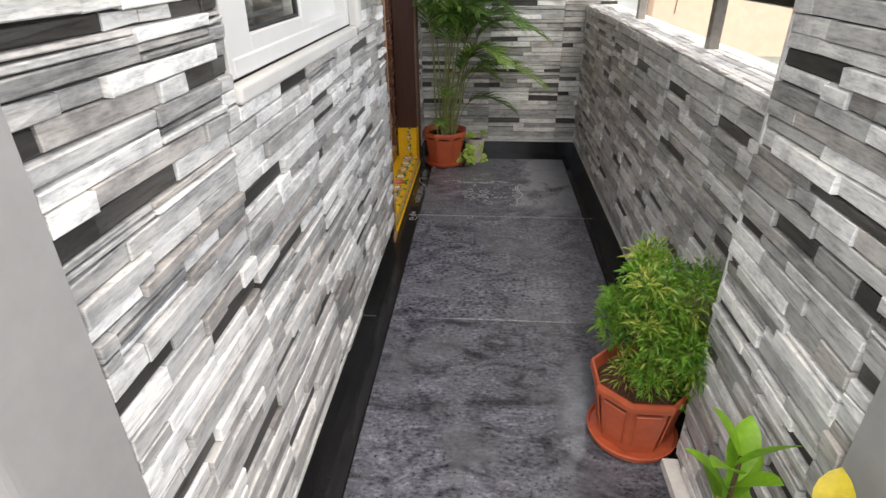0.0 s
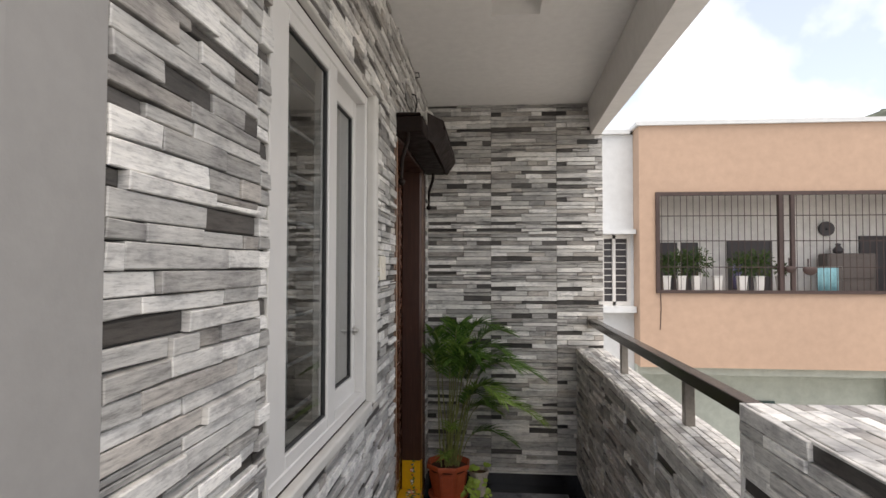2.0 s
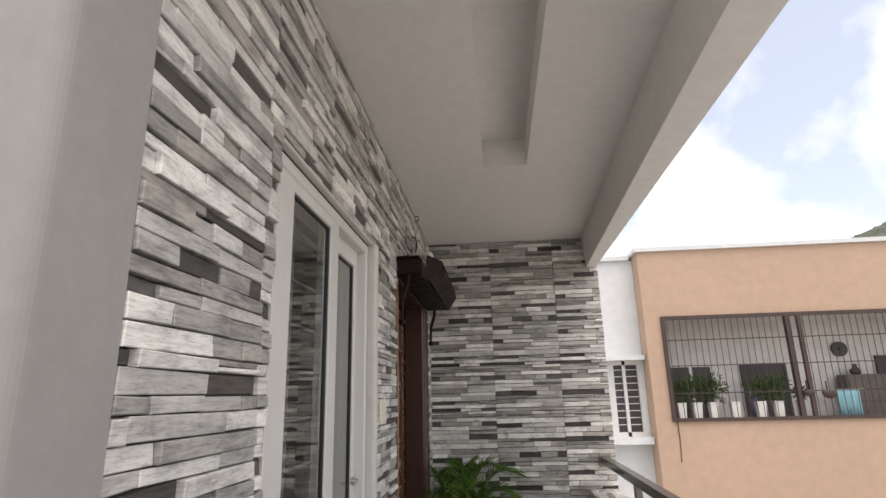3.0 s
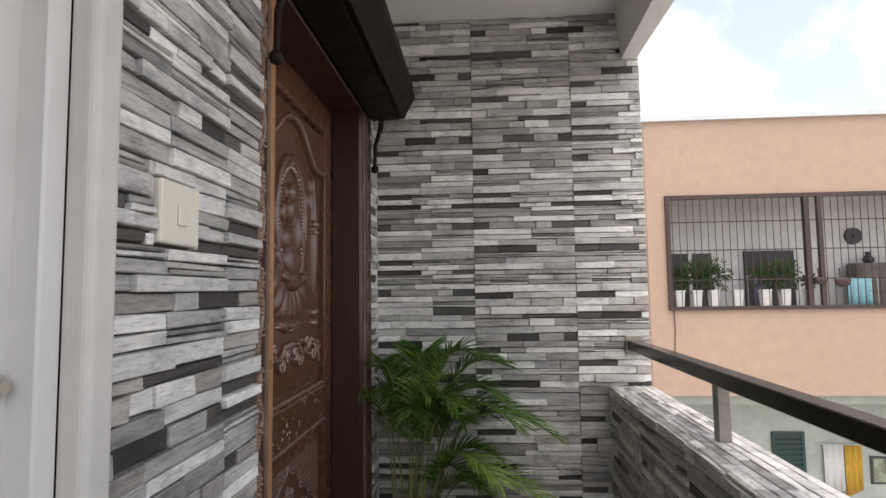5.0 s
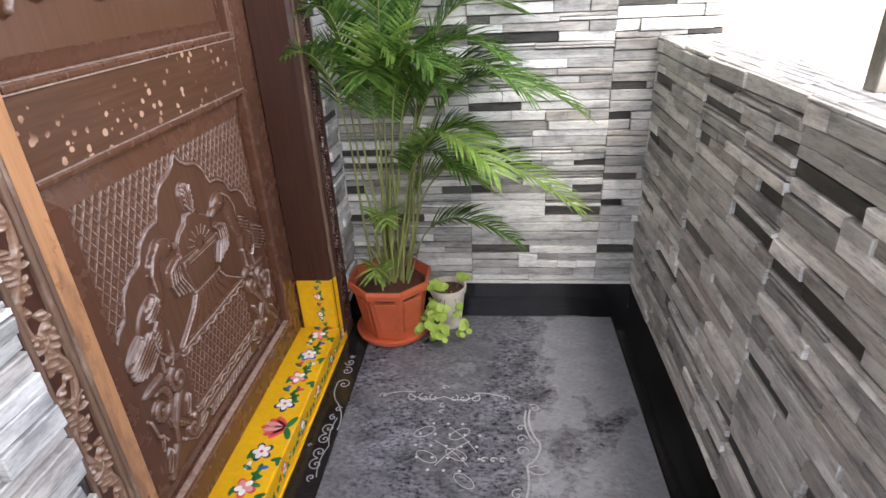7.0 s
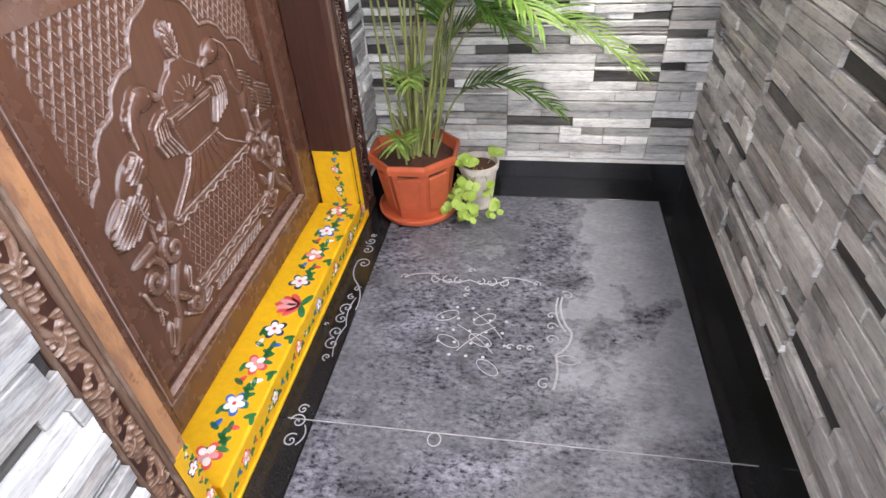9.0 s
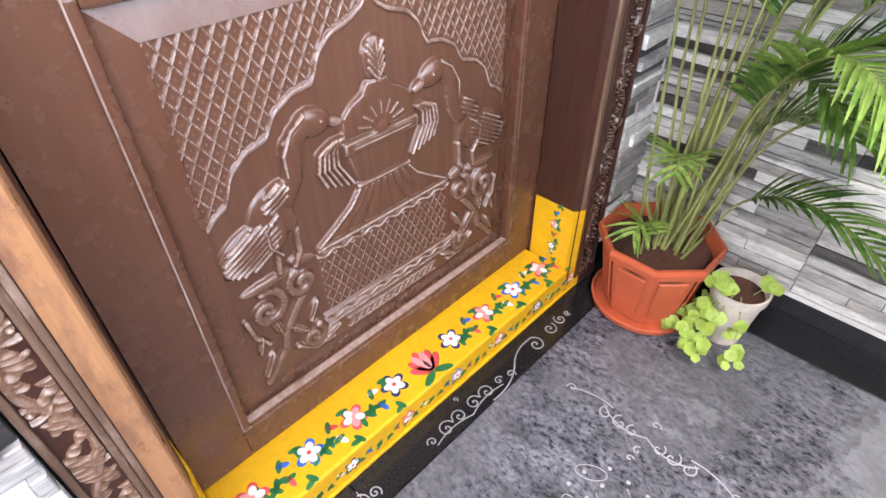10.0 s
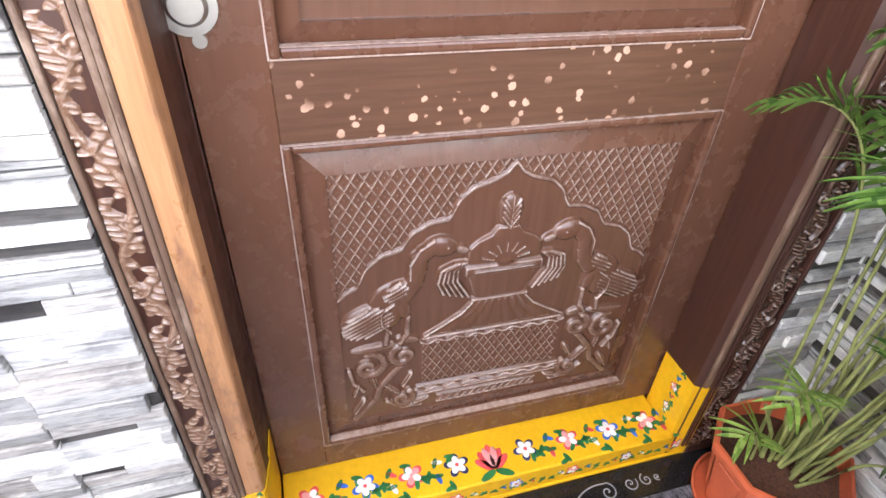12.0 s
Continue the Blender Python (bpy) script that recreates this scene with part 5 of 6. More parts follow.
for k in range(9):
    p = tufts[k * 7][0]
    bm = bmesh.new()
    f0 = Vector((AX + 0.02 * math.cos(k * 2.1), AY + 0.02 * math.sin(k * 2.1), 0.185))
    tube(bm, [f0, f0.lerp(p, 0.5) + Vector((0, 0, 0.03)), p], 0.006, 0.0025, 6)
    adopt(aralia, part("branch", bm, M_TWIG))
V, F = leaf_cloud([t[:3] for t in tufts if t[3] < 0.78], 0.03, 0.0028, 5)
adopt(aralia, tagged(linked("foliage", mesh_from("foliage", V, F, M_ARALIA)), kind="stuff"))
V, F = leaf_cloud([t[:3] for t in tufts if t[3] >= 0.78], 0.03, 0.0028, 6)
adopt(aralia, tagged(linked("young_foliage", mesh_from("young_foliage", V, F, M_ARALIAY)), kind="stuff"))

# small round-leaved plant beside the palm
SX, SY = 0.1, 3.775
little = empty("small_potted_plant", SX, SY, 0, "small trailing lime-green round-leaved plant in a scuffed white pot", "potted plant")
bm = bmesh.new()
lathe(bm, [(0.04, 0.0005), (0.043, 0.002), (0.06, 0.14), (0.065, 0.142), (0.067, 0.165), (0.061, 0.165), (0.057, 0.145), (0.03, 0.143)], 28, SX, SY)
adopt(little, part("pot", bm, M_WHITEPOT, None, "", False))
bm = bmesh.new()
lathe(bm, [(0.057, 0.146), (0.04, 0.15), (0.01, 0.152)], 20, SX, SY)
adopt(little, part("soil", bm, M_SOIL))


def round_leaf(bm, c, nrm, r):
    nrm = nrm.normalized()
    s = nrm.cross(Vector((0.2, 0.9, 0.3))).normalized()
    t = s.cross(nrm)
    mid = bm.verts.new(inside(c - nrm * r * 0.18))
    ring = [bm.verts.new(inside(c + r * (1 + 0.06 * math.cos(5 * a)) * (math.cos(a) * s + math.sin(a) * t))) for a in [2 * math.pi * k / 10 for k in range(10)]]
    for k in range(10):
        bm.faces.new((mid, ring[k], ring[(k + 1) % 10]))


rnd = random.Random(9)
for trail in range(8):
    bm = bmesh.new()
    front = trail < 5
    a = rnd.uniform(-2.7, -1.1) if front else rnd.uniform(0, 6.28)
    p = Vector((SX + 0.03 * math.cos(a), SY + 0.03 * math.sin(a), 0.155))
    pts = [p]
    reach, drop = (rnd.uniform(0.085, 0.13), rnd.uniform(0.115, 0.14)) if front else (rnd.uniform(0.02, 0.05), -0.035)
    for k in range(1, 6):
        t = k / 5
        pts.append(p + Vector((math.cos(a) * reach * t ** 0.7, math.sin(a) * reach * t ** 0.7, 0.012 * math.sin(math.pi * t) - drop * t)))
    tube(bm, [inside(q) for q in pts], 0.002, 0.001, 5)
    tr = part("trailing_stem", bm, M_STEM)
    for q in pts[2 if front else 3:]:
        for _ in range(3):
            bm = bmesh.new()
            round_leaf(bm, q + Vector((rnd.uniform(-0.018, 0.018), rnd.uniform(-0.018, 0.01), rnd.uniform(0.0, 0.018))), Vector((rnd.uniform(-0.5, 0.5), rnd.uniform(-1.0, 0.0), rnd.uniform(0.3, 1))), rnd.uniform(0.011, 0.018))
            part("round_leaf", bm, M_ROUND, tr, "", True)
    adopt(little, tr)


# croton near the landing
def broad_leaf(bm, base, d, L, w, twist):
    d = d.normalized()
    s = d.cross(Vector((0.1, 0.2, 1))).normalized()
    s = (Matrix.Rotation(twist, 3, d) @ s)
    nrm = s.cross(d)
    rows = []
    for k in range(7):
        t = k / 6
        c = base + d * L * t - Vector((0, 0, 0.25 * L * t * t))
        ww = w * math.sin(math.pi * min(1, 0.08 + 0.92 * t)) ** 0.8
        rows.append([bm.verts.new(inside(c + s * ww + nrm * ww * 0.25)), bm.verts.new(inside(c)), bm.verts.new(inside(c - s * ww + nrm * ww * 0.25))])
    for a, b in zip(rows, rows[1:]):
        bm.faces.new((a[0], a[1], b[1], b[0]))
        bm.faces.new((a[1], a[2], b[2], b[1]))


def croton(cx, cy, top, label, spread, count, seed, mats):
    rnd = random.Random(seed)
    thing = empty("croton_plant", cx, cy, 0, label, "potted plant", "crotons by the landing")
    pot(thing, cx, cy, 0.082, 0.15, 0.0)
    bm = bmesh.new()
    tube(bm, [(cx, cy, 0.11), (cx + 0.01, cy, top * 0.5), (cx, cy, top - 0.05)], 0.006, 0.004, 7)
    adopt(thing, part("stem", bm, M_TWIG))
    for k in range(count):
        h = 0.2 + (top - 0.24) * (k / count) ** 0.7
        a = k * 2.4 + rnd.uniform(-0.3, 0.3)
        d = Vector((math.cos(a), math.sin(a), rnd.uniform(0.4, 1.1) + 0.8 * k / count))
        bm = bmesh.new()
        broad_leaf(bm, Vector((cx, cy, h)), d, spread * rnd.uniform(0.75, 1.1), spread * 0.2, rnd.uniform(-0.4, 0.4))
        adopt(thing, part("leaf", bm, mats[rnd.random() < 0.25], None, "", True))


croton(0.59, 0.835, 0.56, "glossy green and yellow croton in a small terracotta pot", 0.13, 15, 3, (M_CROTON, M_CROTONY))
croton(0.61, 0.655, 0.66, "yellow-leaved croton in a small terracotta pot", 0.12, 13, 8, (M_CROTONY, M_CROTON))


# ---- drawings on the floor ----
def scroll(bm, pts, w=0.0034, z=0.0004):
    ribbon(bm, pts, w, z)


def arc(p, q, bulge, k=14):
    (a, b), (c, d) = p, q
    mx, my, nx, ny = (a + c) / 2, (b + d) / 2, -(d - b), c - a
    return [((1 - t) ** 2 * a + 2 * t * (1 - t) * (mx + nx * bulge) + t * t * c, (1 - t) ** 2 * b + 2 * t * (1 - t) * (my + ny * bulge) + t * t * d) for t in [i / k for i in range(k + 1)]]


def dot(bm, x, y, r=0.0046, z=0.0004):
    c = bm.verts.new((x, y, z + 0.0016))
    ring = [bm.verts.new((x + r * math.cos(2 * math.pi * i / 10), y + r * math.sin(2 * math.pi * i / 10), z)) for i in range(10)]
    for i in range(10):
        bm.faces.new((c, ring[i], ring[(i + 1) % 10]))


bm = bmesh.new()
# long scroll across, then the one along the right, in strokes
for s in (-1, 1):
    scroll(bm, [(0.113 + s * x, y) for x, y in arc((0, 3.378), (0.11, 3.39), -0.35)] )
    scroll(bm, [(0.113 + s * x, y) for x, y in arc((0.09, 3.395), (0.19, 3.375), 0.18)])
    for cx, r in ((0.03, 0.016), (0.06, 0.02), (0.095, 0.018)):
        scroll(bm, [(0.113 + s * x, y) for x, y in curl(cx, 3.372, r, 1.1, 1.2, -1)])
    scroll(bm, [(0.113 + s * x, y) for x, y in curl(0.188, 3.378, 0.012, 1.2, -0.6, 1)])
scroll(bm, curl(0.113, 3.418, 0.012, 1.0, 0, 1))
scroll(bm, curl(0.113, 3.338, 0.011, 1.0, 1.5, 1))
scroll(bm, curl(0.11, 3.312, 0.009, 1.0, 0.5, 1))
tagged(part("floor_drawing", bm, M_CHALK), "white rangoli scroll with curls painted on the granite floor", "rangoli", "rangoli drawings")
bm = bmesh.new()
scroll(bm, arc((0.372, 3.33), (0.392, 3.2), -0.22) + arc((0.392, 3.2), (0.352, 3.12), 0.25), 0.006)
scroll(bm, arc((0.36, 3.325), (0.378, 3.2), -0.22), 0.005)
scroll(bm, curl(0.384, 3.337, 0.018, 1.3, 2.4, -1))
for cy, r in ((3.255, 0.014), (3.215, 0.016), (3.17, 0.018)):
    scroll(bm, curl(0.342, cy, r, 1.2, 0.0, 1))
scroll(bm, arc((0.352, 3.12), (0.345, 3.015), 0.12), 0.006)
scroll(bm, curl(0.325, 3.03, 0.018, 1.2, 1.0, 1))
scroll(bm, arc((0.355, 3.115), (0.41, 3.105), 0.4) + arc((0.41, 3.105), (0.355, 3.105), 0.4))
for x in (0.24, 0.265, 0.29):
    scroll(bm, curl(x, 3.135, 0.011, 1.0, 0.4, 1))
tagged(part("floor_drawing", bm, M_CHALK), "white rangoli side scroll with leaf painted on the granite floor", "rangoli", "rangoli drawings")
bm = bmesh.new()
for i in range(5):
    for j in range(5):
        if abs(i - 2) + abs(j - 2) < 4:
            dot(bm, 0.135 + (i - 2) * 0.042 + 0.008 * (j % 2), 3.18 + (j - 2) * 0.042)
for cx, cy, a in ((0.17, 3.225, 0.6), (0.165, 3.15, -0.5), (0.19, 3.065, -0.7), (0.07, 3.23, 0.5), (0.085, 3.14, -0.5)):
    loop = [(cx + 0.032 * math.cos(t) * math.cos(a) - 0.016 * math.sin(t) * math.sin(a), cy + 0.032 * math.cos(t) * math.sin(a) + 0.016 * math.sin(t) * math.cos(a)) for t in [2 * math.pi * k / 22 for k in range(23)]]
    scroll(bm, loop, 0.0018)
for p, q in (((0.1, 3.2), (0.2, 3.11)), ((0.11, 3.11), (0.2, 3.2)), ((0.14, 3.25), (0.22, 3.16))):
    scroll(bm, arc(p, q, 0.1), 0.0018)
tagged(part("floor_drawing", bm, M_CHALK), "white dotted kolam loops painted on the granite floor", "rangoli", "rangoli drawings")
BX = -0.213
curls = []
bm = bmesh.new()
for y, r, a0, way in ((2.82, 0.018, 1.0, 1), (2.868, 0.02, 3.0, -1), (2.9, 0.014, 0.5, 1)):
    scroll(bm, curl(BX, y, r, 1.5, a0, way), 0.0032)
scroll(bm, arc((BX + 0.014, 2.81), (BX + 0.018, 2.86), -0.4), 0.003)
curls.append(bm)
bm = bmesh.new()
for s in (-1, 1):
    scroll(bm, curl(BX + 0.002, 3.166 + s * 0.024, 0.019, 1.5, s * 1.57, s), 0.0032)
    scroll(bm, curl(BX + 0.004, 3.166 + s * 0.066, 0.021, 1.5, -s * 1.57, -s), 0.0032)
    scroll(bm, curl(BX + 0.004, 3.166 + s * 0.11, 0.012, 1.3, s * 1.57, s), 0.003)
    scroll(bm, arc((BX + 0.022, 3.166), (BX + 0.018, 3.166 + s * 0.108), s * 0.16), 0.003)
scroll(bm, curl(BX - 0.034, 3.166, 0.007, 1.0, 0, 1), 0.003)
curls.append(bm)
bm = bmesh.new()
scroll(bm, arc((BX + 0.03, 3.225), (BX - 0.006, 3.347), -0.22) + arc((BX - 0.006, 3.347), (BX - 0.022, 3.425), 0.18)[1:], 0.0036)
scroll(bm, curl(BX + 0.0, 3.424, 0.024, 1.5, 3.1, -1), 0.0034)
scroll(bm, curl(BX + 0.012, 3.31, 0.012, 1.2, 0.5, 1), 0.003)
curls.append(bm)
bm = bmesh.new()
for y, r, a0, way in ((3.49, 0.02, 2.0, -1), (3.535, 0.017, 3.4, 1), (3.566, 0.009, 0.4, -1)):
    scroll(bm, curl(BX - 0.006, y, r, 1.5, a0, way), 0.0032)
curls.append(bm)
for bm in curls:
    tagged(part("floor_drawing", bm, M_CHALK), "small white rangoli curls painted on the black border", "rangoli", "rangoli curls on the border")
bm = bmesh.new()
scroll(bm, [(0.096 + 0.014 * math.cos(t), 2.858 + 0.016 * math.sin(t)) for t in [2 * math.pi * k / 20 for k in range(21)]], 0.0028)
tagged(part("floor_drawing", bm, M_CHALK), "small white ring painted beside the floor joint", "rangoli", "rangoli drawings")

# ---- houses opposite ----
FY = 11.0
house = empty("apartment_building", 8.0, FY, GZ, "peach painted house with a barred balcony and flat white-capped roof", "building")
HX0, HX1 = 3.07, 13.5
BX0, BX1, BZ0, BZ1 = 3.40, 9.2, 1.02, 2.92
for b in (((HX0, FY, BZ1), (HX1, FY + 0.25, 4.24)), ((HX0, FY, -0.42), (HX1, FY + 0.25, BZ0)), ((HX0, FY, BZ0), (BX0, FY + 0.25, BZ1)), ((BX1, FY, BZ0), (HX1, FY + 0.25, BZ1)),
          ((HX0, FY + 0.25, -0.42), (HX0 + 0.25, FY + 7, 4.24))):
    adopt(house, part("wall", boxes(b), M_PEACH, None, "peach painted wall"))
bm = boxes(((HX0 - 0.06, FY - 0.06, 4.24), (HX1, FY + 0.4, 4.32)), ((HX0 - 0.06, FY + 0.4, 4.24), (HX0 + 0.35, FY + 7, 4.32)), ((HX0 + 0.25, FY + 0.25, 3.3), (HX1, FY + 7, 3.45)))
adopt(house, part("roof", bm, M_HOUSEWHITE, None, "white roof coping"))
M_BALC = plain("grey_balcony_paint", (0.74, 0.72, 0.69), 0.8, fine=6, broad=1, amount=0.1)
for name, b in (("balcony_wall", ((BX0 - 0.1, FY + 1.25, 0.4), (BX1 + 0.1, FY + 1.4, 3.3))), ("balcony_floor", ((BX0 - 0.1, FY + 0.25, 0.3), (BX1 + 0.1, FY + 1.25, 0.4))),
                ("balcony_side", ((BX0 - 0.12, FY + 0.25, 0.4), (BX0 - 0.02, FY + 1.25, 3.3))), ("balcony_side", ((BX1 + 0.02, FY + 0.25, 0.4), (BX1 + 0.12, FY + 1.25, 3.3)))):
    adopt(house, part(name, boxes(b), M_BALC, None, "dim grey inside of the balcony"))
bm = boxes(((HX0, FY + 1.4, GZ), (HX1, FY + 1.6, -0.42)), ((HX0, FY + 0.25, -0.6), (HX1, FY + 1.4, -0.42)), ((8.4, FY + 0.9, GZ), (8.8, FY + 1.4, -0.6)))
adopt(house, part("lower_wall", bm, M_MINT, None, "pale green recessed lower storey"))
# openings at the back of the balcony: dark sheets, their inner shade painted on
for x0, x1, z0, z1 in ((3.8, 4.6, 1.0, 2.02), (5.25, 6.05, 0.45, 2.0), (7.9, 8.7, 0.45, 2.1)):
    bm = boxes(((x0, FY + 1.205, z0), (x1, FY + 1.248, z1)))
    d = part("door" if z0 < 0.9 else "window", bm, M_NEARBLACK, None, "dark sheet for the shaded doorway" if z0 < 0.9 else "dark sheet for the shaded window")
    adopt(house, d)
    bm = boxes(((x0 - 0.05, FY + 1.19, z0), (x0, FY + 1.248, z1 + 0.05)), ((x1, FY + 1.19, z0), (x1 + 0.05, FY + 1.248, z1 + 0.05)), ((x0, FY + 1.19, z1), (x1, FY + 1.248, z1 + 0.05)))
    if z0 > 0.9:
        box(bm, ((x0 + x1) / 2 - 0.03, FY + 1.19, z0), ((x0 + x1) / 2 + 0.03, FY + 1.204, z1))
    part("frame", bm, M_UPVC if z0 > 0.9 else M_NEARBLACK, d)
# barred screen
screen = empty("balcony_grille", (BX0 + BX1) / 2, FY, BZ0, "dark brown steel bars closing the opposite balcony", "grille")
bm = bmesh.new()
gy = FY - 0.05
for a, b in (((BX0 - 0.03, gy, BZ0 - 0.02), (BX1, gy + 0.06, BZ0 + 0.04)), ((BX0 - 0.03, gy, BZ1 - 0.05), (BX1, gy + 0.06, BZ1 + 0.02)), ((BX0 - 0.03, gy, BZ0 + 0.04), (BX0 + 0.04, gy + 0.06, BZ1 - 0.05)),
             ((5.625, gy - 0.01, BZ0 + 0.04), (5.695, gy + 0.06, BZ1 - 0.05)), ((5.84, gy - 0.01, BZ0 + 0.04), (5.91, gy + 0.06, BZ1 - 0.05)), ((8.5, gy - 0.01, BZ0 + 0.04), (8.58, gy + 0.06, BZ1 - 0.05))):
    box(bm, a, b)
adopt(screen, part("frame", bm, M_GRILLE))
bar_me = None
for k in range(int((BX1 - BX0) / 0.118)):
    x = BX0 + 0.08 + k * 0.118
    if bar_me is None:
        bm = bmesh.new()
        rod(bm, (0, 0, BZ0 + 0.04), (0, 0, BZ1 - 0.05), 0.0065, 6)
        bar_me = bpy.data.meshes.new("bar")
        bm.to_mesh(bar_me)
        bm.free()
        bar_me.materials.append(M_GRILLE)
    ob = linked("bar", bar_me)
    ob.location = (x, gy + 0.03, 0)
    adopt(screen, ob)
for z in (1.5, 2.0, 2.48):
    bm = boxes(((BX0, gy + 0.018, z - 0.008), (BX1, gy + 0.042, z + 0.008)))
    adopt(screen, part("cross_bar", bm, M_GRILLE))


def far_plant(x, size, seed, y=None, leafy=True, green=M_FARLEAF):
    rnd = random.Random(seed)
    y = FY + 0.14 if y is None else y
    thing = empty("balcony_plant", x, y, BZ0, "leafy green plant in a white pot on the opposite balcony", "potted plant", "plants on the opposite balcony")
    bm = bmesh.new()
    lathe(bm, [(0.075, BZ0 + 0.001), (0.085, BZ0 + 0.01), (0.105, BZ0 + 0.28), (0.115, BZ0 + 0.285), (0.115, BZ0 + 0.31), (0.1, BZ0 + 0.31), (0.095, BZ0 + 0.28)], 4, x, y, math.pi / 4)
    adopt(thing, part("pot", bm, M_UPVC, None, "white square pot"))
    if leafy:
        V, F = [], []
        for _ in range(int(420 * size)):
            d = Vector((rnd.gauss(0, 1), rnd.gauss(0, 0.6), rnd.gauss(0.3, 1))).normalized()
            p = Vector((x, y, BZ0 + 0.36 + 0.16 * size)) + Vector((d.x * 0.26, d.y * 0.1, d.z * 0.24)) * size * rnd.uniform(0.1, 1.0)
            e = p + (d + Vector((rnd.gauss(0, 0.5), rnd.gauss(0, 0.3), rnd.gauss(0, 0.5)))).normalized() * 0.09
            s = Vector((rnd.gauss(0, 1), rnd.gauss(0, 1), rnd.gauss(0, 1))).normalized() * 0.016
            q = len(V)
            V += [p, (p + e) / 2 + s, e, (p + e) / 2 - s]
            F.append((q, q + 1, q + 2, q + 3))
        adopt(thing, tagged(linked("foliage", mesh_from("foliage", V, F, green)), kind="stuff"))
        bm = bmesh.new()
        tube(bm, [(x, y, BZ0 + 0.28), (x + 0.02, y, BZ0 + 0.4), (x, y, BZ0 + 0.5)], 0.012, 0.006, 6)
        adopt(thing, part("stem", bm, M_TWIG))


for k, (x, s, lf) in enumerate(((3.6, 0.9, True), (3.885, 1.1, True), (4.17, 1.2, True), (4.56, 0.4, False), (5.02, 1.0, True), (5.335, 1.1, True), (5.75, 0.4, True), (8.2, 0.7, True))):
    far_plant(x, s, 40 + k, None, lf)
cloth_b = plain("turquoise_cloth", (0.25, 0.5, 0.56), 0.9, amount=0.2)
cloth_v = plain("violet_cloth", (0.27, 0.26, 0.47), 0.9, amount=0.2)
for x0, x1, z0, z1, y, m, lab in ((6.6, 7.0, 0.9, 1.5, FY + 0.5, cloth_b, "turquoise cloth hanging on a rack"), (4.945, 5.13, 1.08, 1.56, FY + 0.35, cloth_v, "violet cloth hanging on the balcony")):
    V, F = [], []
    for i in range(15):
        t = i / 14
        for z in (z0, z1):
            for o in (0.0, 0.012):
                V.append((x0 + (x1 - x0) * t, y + 0.025 * math.sin(t * 19) * (1.2 if z == z0 else 0.5) + o, z))
    for i in range(14):
        a, b = 4 * i, 4 * i + 4
        F += [(a, b, b + 2, a + 2), (a + 1, a + 3, b + 3, b + 1), (a + 2, b + 2, b + 3, a + 3), (a, a + 1, b + 1, b)]
    tagged(linked("hanging_cloth", mesh_from("hanging_cloth", V, F, m, None, True)), lab, "cloth")
    bm = bmesh.new()
    rod(bm, (x0 - 0.1, y + 0.006, z1 + 0.005), (x1 + 0.1, y + 0.006, z1 + 0.005), 0.006, 6)
    rod(bm, (x0 - 0.1, y + 0.006, 0.45), (x0 - 0.1, y + 0.006, z1 + 0.02), 0.008, 6)
    rod(bm, (x1 + 0.1, y + 0.006, 0.45), (x1 + 0.1, y + 0.006, z1 + 0.02), 0.008, 6)
    tagged(part("drying_rack", bm, M_STEEL), "thin steel drying rack on the opposite balcony", "rack")
bm = bmesh.new()
box(bm, (6.98, FY + 0.8, 0.401), (7.9, FY + 1.14, 1.78), 0.02)
for z in (0.8, 1.27):
    box(bm, (7.03, FY + 0.785, z), (7.85, FY + 0.8, z + 0.42), 0.01)
tagged(part("cabinet", bm, plain("faded_brown_board", (0.13, 0.11, 0.10), 0.6)), "dark wooden cabinet against the balcony wall", "cabinet")
bm = bmesh.new()
lathe(bm, [(0.05, 1.781), (0.09, 1.8), (0.10, 1.86), (0.05, 1.92), (0.04, 1.95), (0.055, 1.97), (0.03, 1.99)], 16, 7.3, FY + 1.0)
tagged(part("pot_ornament", bm, M_NEARBLACK, None, "", True), "dark round pot standing on the cabinet", "pot")
for x, z, r in ((5.79, 1.48, 0.1), (6.13, 1.46, 0.13)):
    th = empty("hanging_pot", x, FY - 0.12, z, "dark hanging pot hooked on the balcony bars", "pot", "hanging pots")
    bm = bmesh.new()
    bmesh.ops.create_uvsphere(bm, u_segments=14, v_segments=10, radius=r, matrix=Matrix.Translation((x, FY - 0.12 + 0.0, z)) @ Matrix.Diagonal((1, 0.45, 0.85, 1)))
    for v in bm.verts:
        v.co.z = min(v.co.z, z + r * 0.35)
    adopt(th, part("bowl", bm, M_GRILLE, None, "", True))
    bm = bmesh.new()
    rod(bm, (x, FY - 0.06, z + 0.02), (x, FY - 0.06, z + 0.2), 0.012, 6)
    adopt(th, part("hook", bm, M_GRILLE))
bm = bmesh.new()
rod(bm, (7.2, FY + 1.18, 2.3), (7.2, FY + 1.245, 2.3), 0.15, 24)
rod(bm, (7.2, FY + 1.15, 2.3), (7.2, FY + 1.18, 2.3), 0.03, 12)
tagged(part("wall_fan", bm, M_NEARBLACK), "round dark vent fan on the balcony wall", "fan")
